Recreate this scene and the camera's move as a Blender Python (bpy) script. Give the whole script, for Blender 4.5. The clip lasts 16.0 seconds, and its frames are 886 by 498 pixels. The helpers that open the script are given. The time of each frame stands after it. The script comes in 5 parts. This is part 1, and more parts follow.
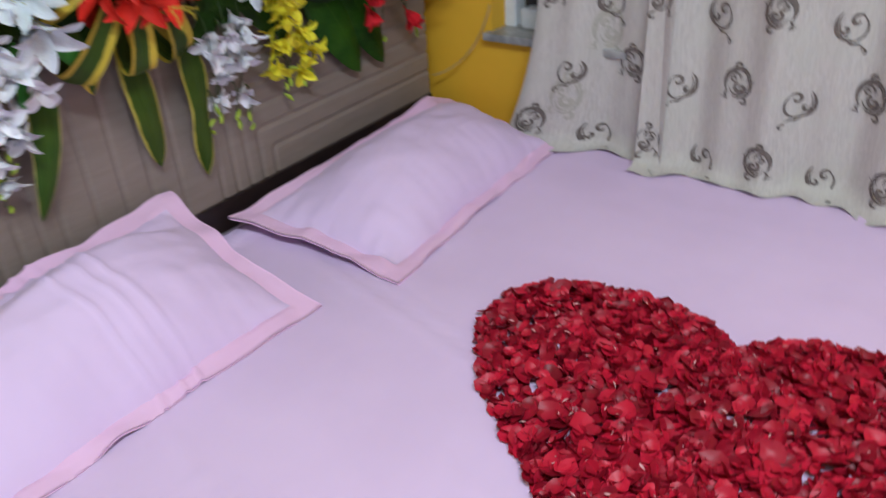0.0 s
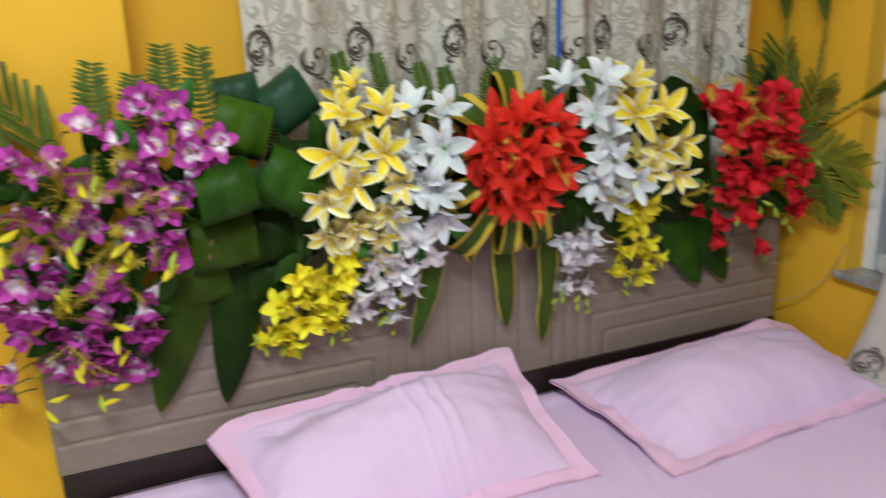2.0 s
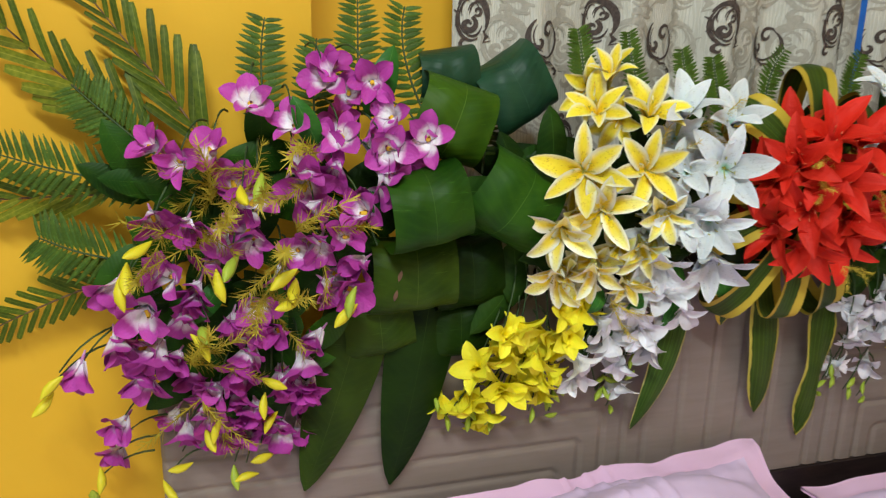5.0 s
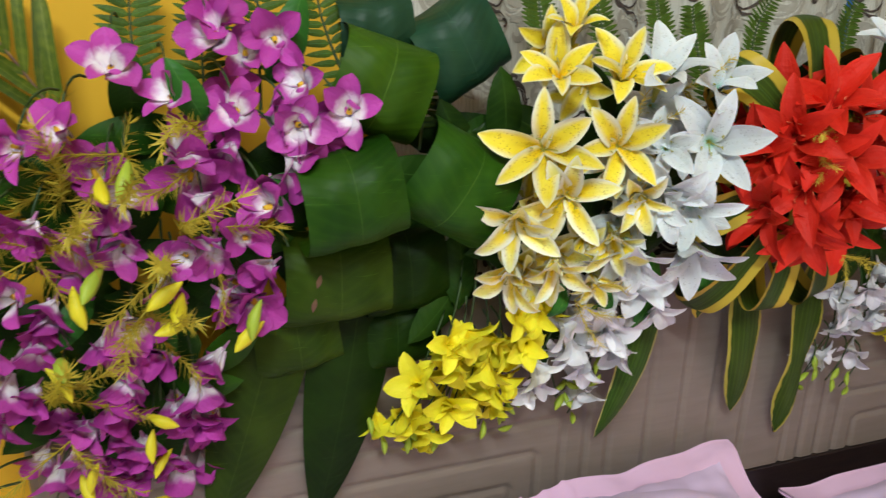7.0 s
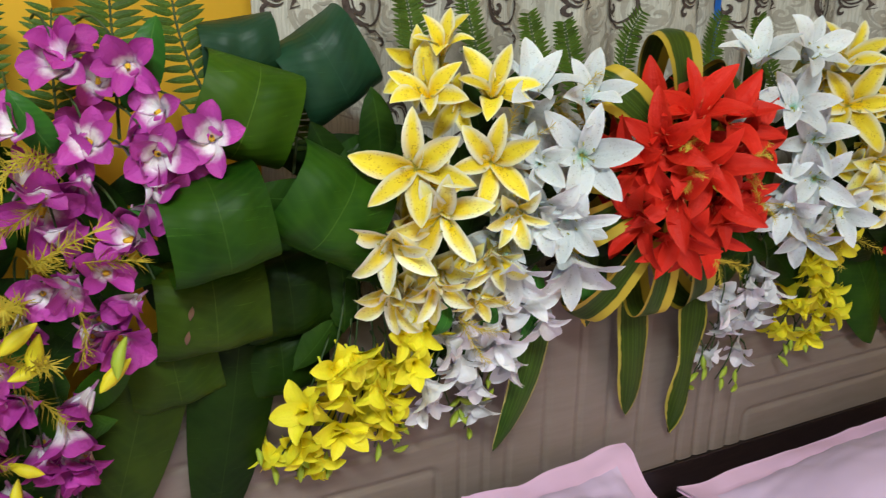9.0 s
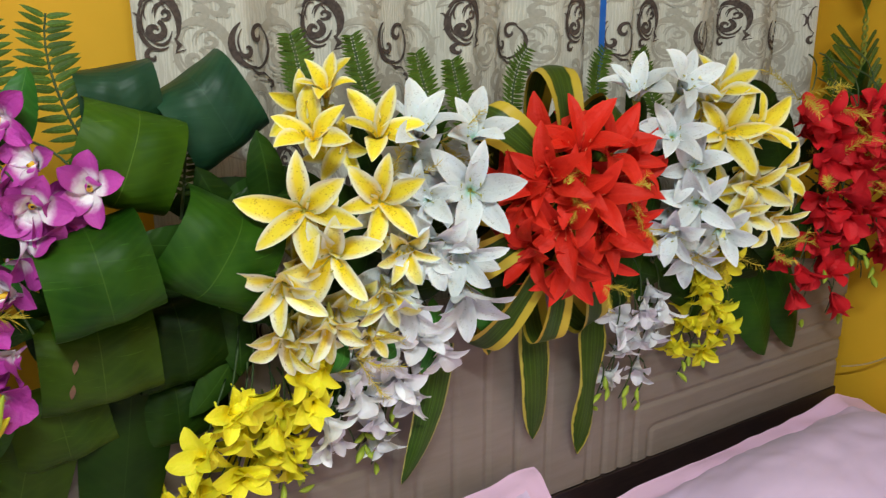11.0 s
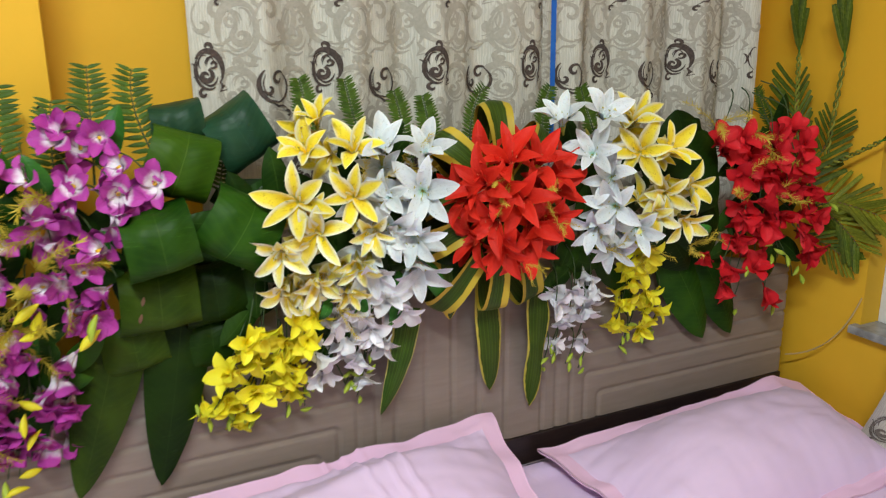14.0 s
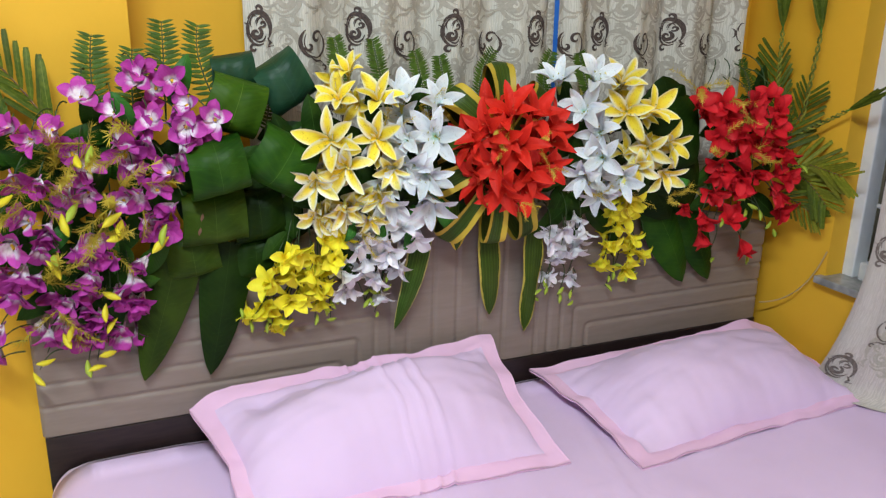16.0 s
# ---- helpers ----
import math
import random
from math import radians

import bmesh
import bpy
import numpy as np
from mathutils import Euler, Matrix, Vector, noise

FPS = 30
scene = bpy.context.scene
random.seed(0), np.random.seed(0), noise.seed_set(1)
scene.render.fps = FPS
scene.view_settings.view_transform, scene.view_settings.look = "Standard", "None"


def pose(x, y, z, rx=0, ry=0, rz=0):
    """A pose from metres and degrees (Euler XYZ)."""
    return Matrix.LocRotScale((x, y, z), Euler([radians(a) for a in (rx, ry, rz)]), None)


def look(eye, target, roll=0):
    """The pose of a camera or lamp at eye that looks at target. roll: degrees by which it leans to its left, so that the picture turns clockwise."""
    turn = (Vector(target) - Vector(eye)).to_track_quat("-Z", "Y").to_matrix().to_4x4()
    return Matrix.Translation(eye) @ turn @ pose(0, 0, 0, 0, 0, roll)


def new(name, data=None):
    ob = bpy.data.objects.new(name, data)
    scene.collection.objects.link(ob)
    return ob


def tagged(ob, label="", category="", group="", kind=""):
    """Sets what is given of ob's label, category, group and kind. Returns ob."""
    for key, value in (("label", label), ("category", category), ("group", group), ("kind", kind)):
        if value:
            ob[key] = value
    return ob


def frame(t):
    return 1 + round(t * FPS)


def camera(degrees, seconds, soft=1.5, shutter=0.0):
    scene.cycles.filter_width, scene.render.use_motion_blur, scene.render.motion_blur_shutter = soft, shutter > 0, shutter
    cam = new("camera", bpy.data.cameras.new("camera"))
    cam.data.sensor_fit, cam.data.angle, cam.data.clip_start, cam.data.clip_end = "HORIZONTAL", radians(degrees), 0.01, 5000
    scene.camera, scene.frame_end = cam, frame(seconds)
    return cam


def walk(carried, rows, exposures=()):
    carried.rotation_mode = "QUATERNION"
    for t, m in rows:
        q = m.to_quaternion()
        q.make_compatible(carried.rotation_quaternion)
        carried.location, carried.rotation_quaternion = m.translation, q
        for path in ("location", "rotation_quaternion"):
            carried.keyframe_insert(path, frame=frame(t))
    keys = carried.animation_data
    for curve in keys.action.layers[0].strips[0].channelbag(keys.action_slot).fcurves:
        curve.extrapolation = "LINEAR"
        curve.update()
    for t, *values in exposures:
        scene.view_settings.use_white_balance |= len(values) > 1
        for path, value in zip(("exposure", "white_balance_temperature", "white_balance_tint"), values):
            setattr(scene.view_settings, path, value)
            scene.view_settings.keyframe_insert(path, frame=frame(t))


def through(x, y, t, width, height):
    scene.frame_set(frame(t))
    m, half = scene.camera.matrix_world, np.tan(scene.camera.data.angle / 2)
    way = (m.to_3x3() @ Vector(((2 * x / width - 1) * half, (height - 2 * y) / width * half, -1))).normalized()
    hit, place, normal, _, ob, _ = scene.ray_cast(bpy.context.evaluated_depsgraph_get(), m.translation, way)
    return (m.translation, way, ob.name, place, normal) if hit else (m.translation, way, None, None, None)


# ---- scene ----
cam = camera(58.9, 16.0, soft=1.2, shutter=0.6)
PATH = [
    (0, (0.206, -1.265, 1.346), (1.575, -0.22, 0.328), -3.8),
    (0.5, (0.186, -1.401, 1.411), (1.433, -0.134, 0.493), -2.7),
    (1, (0.195, -1.507, 1.406), (1.314, -0.032, 0.648), -3.1),
    (1.5, (0.188, -1.554, 1.413), (1.139, 0.08, 0.762), -2.6),
    (2, (0.159, -1.552, 1.44), (0.926, 0.214, 0.898), -1.9),
    (2.5, (0.148, -1.544, 1.432), (0.725, 0.301, 0.921), -2.2),
    (3, (0.119, -1.531, 1.424), (0.639, 0.337, 0.933), -1.5),
    (3.5, (0.11, -1.472, 1.408), (0.639, 0.394, 0.922), 0.1),
    (4, (0.09, -1.327, 1.393), (0.628, 0.541, 0.922), 0.8),
    (6.5, (0.15, -0.897, 1.377), (0.737, 0.906, 0.741), 1.3),
    (7, (0.177, -0.882, 1.38), (0.834, 0.895, 0.738), 1.4),
    (7.5, (0.192, -0.868, 1.377), (0.909, 0.887, 0.741), 0.9),
    (8, (0.203, -0.867, 1.382), (0.963, 0.871, 0.749), 0.7),
    (8.5, (0.212, -0.868, 1.382), (1.018, 0.856, 0.765), 0.1),
    (9, (0.23, -0.894, 1.389), (1.063, 0.819, 0.778), 0.5),
    (9.5, (0.234, -0.897, 1.394), (1.123, 0.791, 0.792), 0.3),
    (12, (0.297, -0.992, 1.426), (1.31, 0.65, 0.898), -0.4),
    (12.5, (0.307, -1.051, 1.436), (1.312, 0.598, 0.914), -0.3),
    (13, (0.294, -1.128, 1.437), (1.279, 0.538, 0.934), -0.2),
    (13.5, (0.278, -1.221, 1.446), (1.192, 0.484, 0.938), -0.4),
    (14, (0.247, -1.334, 1.455), (1.082, 0.41, 0.946), -0.5),
    (14.5, (0.226, -1.404, 1.439), (1.034, 0.348, 0.912), -0.2),
    (15, (0.217, -1.445, 1.436), (1.015, 0.296, 0.859), 0.3),
    (15.5, (0.187, -1.511, 1.451), (0.963, 0.242, 0.878), 0.5),
    (16, (0.168, -1.589, 1.451), (0.937, 0.164, 0.873), 1.1),
]
walk(cam, [(t, look(eye, target, roll)) for t, eye, target, roll in PATH], [(0, -0.27, 5800, 5), (1.5, -0.2, 6100, 6), (2.5, -0.15, 6550, 1), (7.5, -0.17, 6550, 2), (13, -0.08, 6700, 1), (16, -0.03, 6150, 5)])

# ---- light ----
world = bpy.data.worlds.new("world")
scene.world = world
world.use_nodes = True
wn = world.node_tree.nodes
sky = wn.new("ShaderNodeTexSky")
sky.sky_type, sky.sun_disc = "NISHITA", False
sky.sun_elevation, sky.sun_rotation = radians(35), radians(120)
world.node_tree.links.new(sky.outputs[0], wn["Background"].inputs[0])
wn["Background"].inputs[1].default_value = 0.1


def area(name, m, sx, sy, watts, colour):
    d = bpy.data.lights.new(name, "AREA")
    d.shape, d.size, d.size_y, d.energy, d.color = "RECTANGLE", sx, sy, watts, colour
    ob = new(name, d)
    ob.matrix_world = m
    return ob


area("ceiling_lamp_light", look((0.0, -1.75, 2.70), (0.3, -1.5, 0)), 1.15, 0.14, 62, (0.90, 0.96, 1.0))
# Added bluish fill light in front of the unseen west opening.
area("west_fill_light", look((-2.18, -1.7, 1.55), (0.6, -0.6, 0.9)), 1.3, 1.2, 8, (0.72, 0.87, 1.0))


# ---- materials ----
class Mat:
    """A small builder of node materials."""

    def __init__(self, name, rough=0.6, spec=0.4, **sockets):
        self.m = bpy.data.materials.new(name)
        self.m.use_nodes = True
        self.t = self.m.node_tree
        self.b = self.t.nodes["Principled BSDF"]
        self.b.inputs["Roughness"].default_value = rough
        self.b.inputs["Specular IOR Level"].default_value = spec
        for k, v in sockets.items():
            self.b.inputs[k.replace("_", " ")].default_value = v

    def put(self, socket, value):
        if hasattr(value, "is_linked"):
            self.t.links.new(value, socket)
        elif isinstance(value, tuple) and len(value) == 3 and socket.type == "RGBA":
            socket.default_value = (*value, 1)
        else:
            socket.default_value = value

    def node(self, kind, **props):
        n = self.t.nodes.new("ShaderNode" + kind)
        for k, v in props.items():
            if k == "operation":
                n.operation = v
            elif k == "blend_type":
                n.blend_type = v
            elif k == "feature":
                n.feature = v
        return n

    def math(self, op, a, b=0.0, c=None):
        n = self.node("Math", operation=op)
        self.put(n.inputs[0], a)
        self.put(n.inputs[1], b)
        if c is not None:
            self.put(n.inputs[2], c)
        return n.outputs[0]

    def step(self, x, lo, hi):
        n = self.node("MapRange")
        n.interpolation_type = "SMOOTHSTEP"
        for i, v in enumerate((x, lo, hi, 0.0, 1.0)):
            self.put(n.inputs[i], v)
        return n.outputs[0]

    def mix(self, f, a, b, mode="MIX"):
        n = self.node("MixRGB", blend_type=mode)
        for i, v in enumerate((f, a, b)):
            self.put(n.inputs[i], v)
        return n.outputs[0]

    def noise(self, scale, detail=3.0, where="Object", stretch=(1, 1, 1), rough=0.55):
        tc = self.node("TexCoord")
        mp = self.node("Mapping")
        mp.inputs["Scale"].default_value = stretch
        self.t.links.new(tc.outputs[where], mp.inputs[0])
        n = self.node("TexNoise")
        n.inputs["Scale"].default_value, n.inputs["Detail"].default_value, n.inputs["Roughness"].default_value = scale, detail, rough
        self.t.links.new(mp.outputs[0], n.inputs[0])
        return n.outputs[0]

    def uv(self):
        tc, sp = self.node("TexCoord"), self.node("SeparateXYZ")
        self.t.links.new(tc.outputs["UV"], sp.inputs[0])
        return sp.outputs[0], sp.outputs[1]

    def vary(self):
        return self.node("ObjectInfo").outputs["Random"]

    def bump(self, height, strength=0.2, dist=0.002):
        n = self.node("Bump")
        n.inputs["Strength"].default_value, n.inputs["Distance"].default_value = strength, dist
        self.put(n.inputs["Height"], height)
        self.t.links.new(n.outputs[0], self.b.inputs["Normal"])

    def colour(self, c):
        self.put(self.b.inputs["Base Color"], c)
        return self.m


def edge_of(m):
    """0 at a petal's middle line, 1 at its edge; and the way along it."""
    u, v = m.uv()
    return m.math("ABSOLUTE", m.math("SUBTRACT", m.math("MULTIPLY", u, 2.0), 1.0)), v


def petal_mat(name, base, tip, edge, lo=0.2, hi=0.7, edge_at=0.6, spots=0.0, spot_colour=(0.1, 0.02, 0.01), vary=0.3, through=0.18, relief=0.013, rough=0.62, soft=0.42):
    m = Mat(name, rough, 0.3)
    e, v = edge_of(m)
    n = m.noise(3.2, 4)
    c = m.mix(m.step(m.math("ADD", v, m.math("MULTIPLY", m.math("SUBTRACT", n, 0.5), 0.35)), lo, hi), base, tip)
    rim = m.step(m.math("ADD", m.math("ADD", m.math("MAXIMUM", e, m.math("MULTIPLY", m.math("SUBTRACT", v, 0.66), 2.0)), m.math("MULTIPLY", m.math("SUBTRACT", m.vary(), 0.5), 0.3)), m.math("MULTIPLY", m.math("SUBTRACT", n, 0.5), 0.55)), edge_at - 0.12, edge_at + soft)
    c = m.mix(rim, c, edge)
    if spots:
        tc, vo = m.node("TexCoord"), m.node("TexVoronoi")
        vo.inputs["Scale"].default_value = 23
        m.t.links.new(tc.outputs["Object"], vo.inputs[0])
        dot = m.math("MULTIPLY", m.step(vo.outputs["Distance"], 0.34, 0.2), m.step(m.noise(3.5, 2), 0.38, 0.46))
        c = m.mix(m.math("MULTIPLY", m.math("MULTIPLY", dot, 0.95), m.math("MULTIPLY", m.math("MULTIPLY", spots, m.step(e, 0.8, 0.6)), m.step(v, 0.88, 0.7))), c, spot_colour)
    hsv = m.node("HueSaturation")
    isle = m.node("NewGeometry").outputs["Random Per Island"]
    m.put(hsv.inputs["Value"], m.math("ADD", m.math("MULTIPLY", m.math("FRACT", m.math("ADD", m.vary(), isle)), vary), 1.0 - vary * 0.6))
    m.put(hsv.inputs["Color"], c)
    u, v2 = m.uv()
    lines = m.math("SINE", m.math("MULTIPLY", u, 38.0))
    m.bump(m.math("ADD", m.math("MULTIPLY", lines, 0.03), m.noise(6, 3)), 0.2, relief)
    m.b.inputs["Subsurface Weight"].default_value = through
    m.b.inputs["Subsurface Radius"].default_value = (0.01, 0.008, 0.006)
    return m.colour(hsv.outputs[0])


def leaf_mat(name, dark, light, rough=0.4, rib=(0.16, 0.24, 0.06), rib_w=0.05, cross=90.0, margin=None, margin_at=0.6, patch=0.5, spec=0.14):
    m = Mat(name, rough, spec)
    e, v = edge_of(m)
    c = m.mix(m.step(m.noise(14, 4), 0.3, 0.75), dark, light)
    u, v2 = m.uv()
    if cross:
        lines = m.math("SINE", m.math("MULTIPLY", m.math("ADD", v, m.math("MULTIPLY", e, 0.12)), cross))
        c = m.mix(m.math("MULTIPLY", m.step(lines, 0.2, 1.0), 0.22), c, light)
        m.bump(lines, 0.12, 0.0008)
    if cross > 100:
        scuff = m.step(m.noise(22, 5, stretch=(1, 1, 14), rough=0.7), 0.60, 0.72)
        c = m.mix(m.math("MULTIPLY", scuff, 0.45), c, tuple(min(1.0, a * 2.2 + 0.01) for a in light))
    if margin:
        stripes = m.math("SINE", m.math("MULTIPLY", u, 46.0))
        c = m.mix(m.math("MULTIPLY", m.step(stripes, 0.3, 1.0), 0.2), c, tuple(min(1, a * 2.6) for a in light))
        c = m.mix(m.step(m.math("ADD", e, m.math("MULTIPLY", m.math("SUBTRACT", m.noise(30, 2), 0.5), 0.25)), margin_at, margin_at + 0.08), c, margin)
    c = m.mix(m.step(e, rib_w, rib_w * 0.4), c, rib)
    hsv = m.node("HueSaturation")
    m.put(hsv.inputs["Value"], m.math("ADD", m.math("MULTIPLY", m.vary(), patch), 1.0 - patch / 2))
    m.put(hsv.inputs["Color"], c)
    return m.colour(hsv.outputs[0])


def wall_mat():
    m = Mat("yellow_wall_paint", 0.62, 0.3)
    n, f = m.noise(2.2, 5), m.noise(90, 4)
    c = m.mix(m.step(n, 0.3, 0.7), (0.82, 0.455, 0.028), (0.86, 0.495, 0.036))
    c = m.mix(m.math("MULTIPLY", m.step(m.noise(9, 6), 0.6, 0.8), 0.12), c, (0.66, 0.34, 0.02))
    m.bump(m.math("ADD", f, m.math("MULTIPLY", n, 2.0)), 0.12, 0.002)
    return m.colour(c)


def plain_mat(name, a, b, rough=0.6, scale=30.0, bump=0.1, spec=0.4, stretch=(1, 1, 1), **k):
    m = Mat(name, rough, spec, **k)
    n = m.noise(scale, 5, stretch=stretch)
    if bump:
        m.bump(m.noise(scale * 8, 3, stretch=stretch), bump, 0.002)
    return m.colour(m.mix(m.step(n, 0.3, 0.72), a, b))


def cloth_mat(name, a, b, weave=2600.0, wrinkle=0.14):
    m = Mat(name, 0.85, 0.15, Sheen_Weight=0.15)
    c = m.mix(m.step(m.noise(5, 4), 0.3, 0.7), a, b)
    h = m.math("ADD", m.math("MULTIPLY", m.noise(weave, 1), 0.15), m.math("ADD", m.noise(9, 4, stretch=(1, 0.35, 1)), m.math("MULTIPLY", m.noise(34, 4), 0.25)))
    m.bump(h, wrinkle, 0.012)
    return m.colour(c)


def curtain_mat(name, dark=(0.595, 0.575, 0.505), light=(0.70, 0.68, 0.61)):
    m = Mat(name, 0.7, 0.25, Sheen_Weight=0.25)
    tc, mp, wv = m.node("TexCoord"), m.node("Mapping"), m.node("TexWave")
    mp.inputs["Scale"].default_value = (1, 0.12, 1)
    m.t.links.new(tc.outputs["UV"], mp.inputs[0])
    m.t.links.new(mp.outputs[0], wv.inputs[0])
    wv.inputs["Scale"].default_value, wv.inputs["Distortion"].default_value, wv.inputs["Detail"].default_value = 70, 9, 3
    wv.inputs["Detail Scale"].default_value = 2.5
    c = m.mix(m.step(wv.outputs["Fac"], 0.25, 0.75), dark, light)
    tone = m.step(m.noise(11, 2, "UV"), 0.5, 0.58)
    c = m.mix(m.math("MULTIPLY", tone, 0.35), c, (0.55, 0.53, 0.47))
    m.bump(wv.outputs["Fac"], 0.3, 0.0015)
    return m.colour(c)


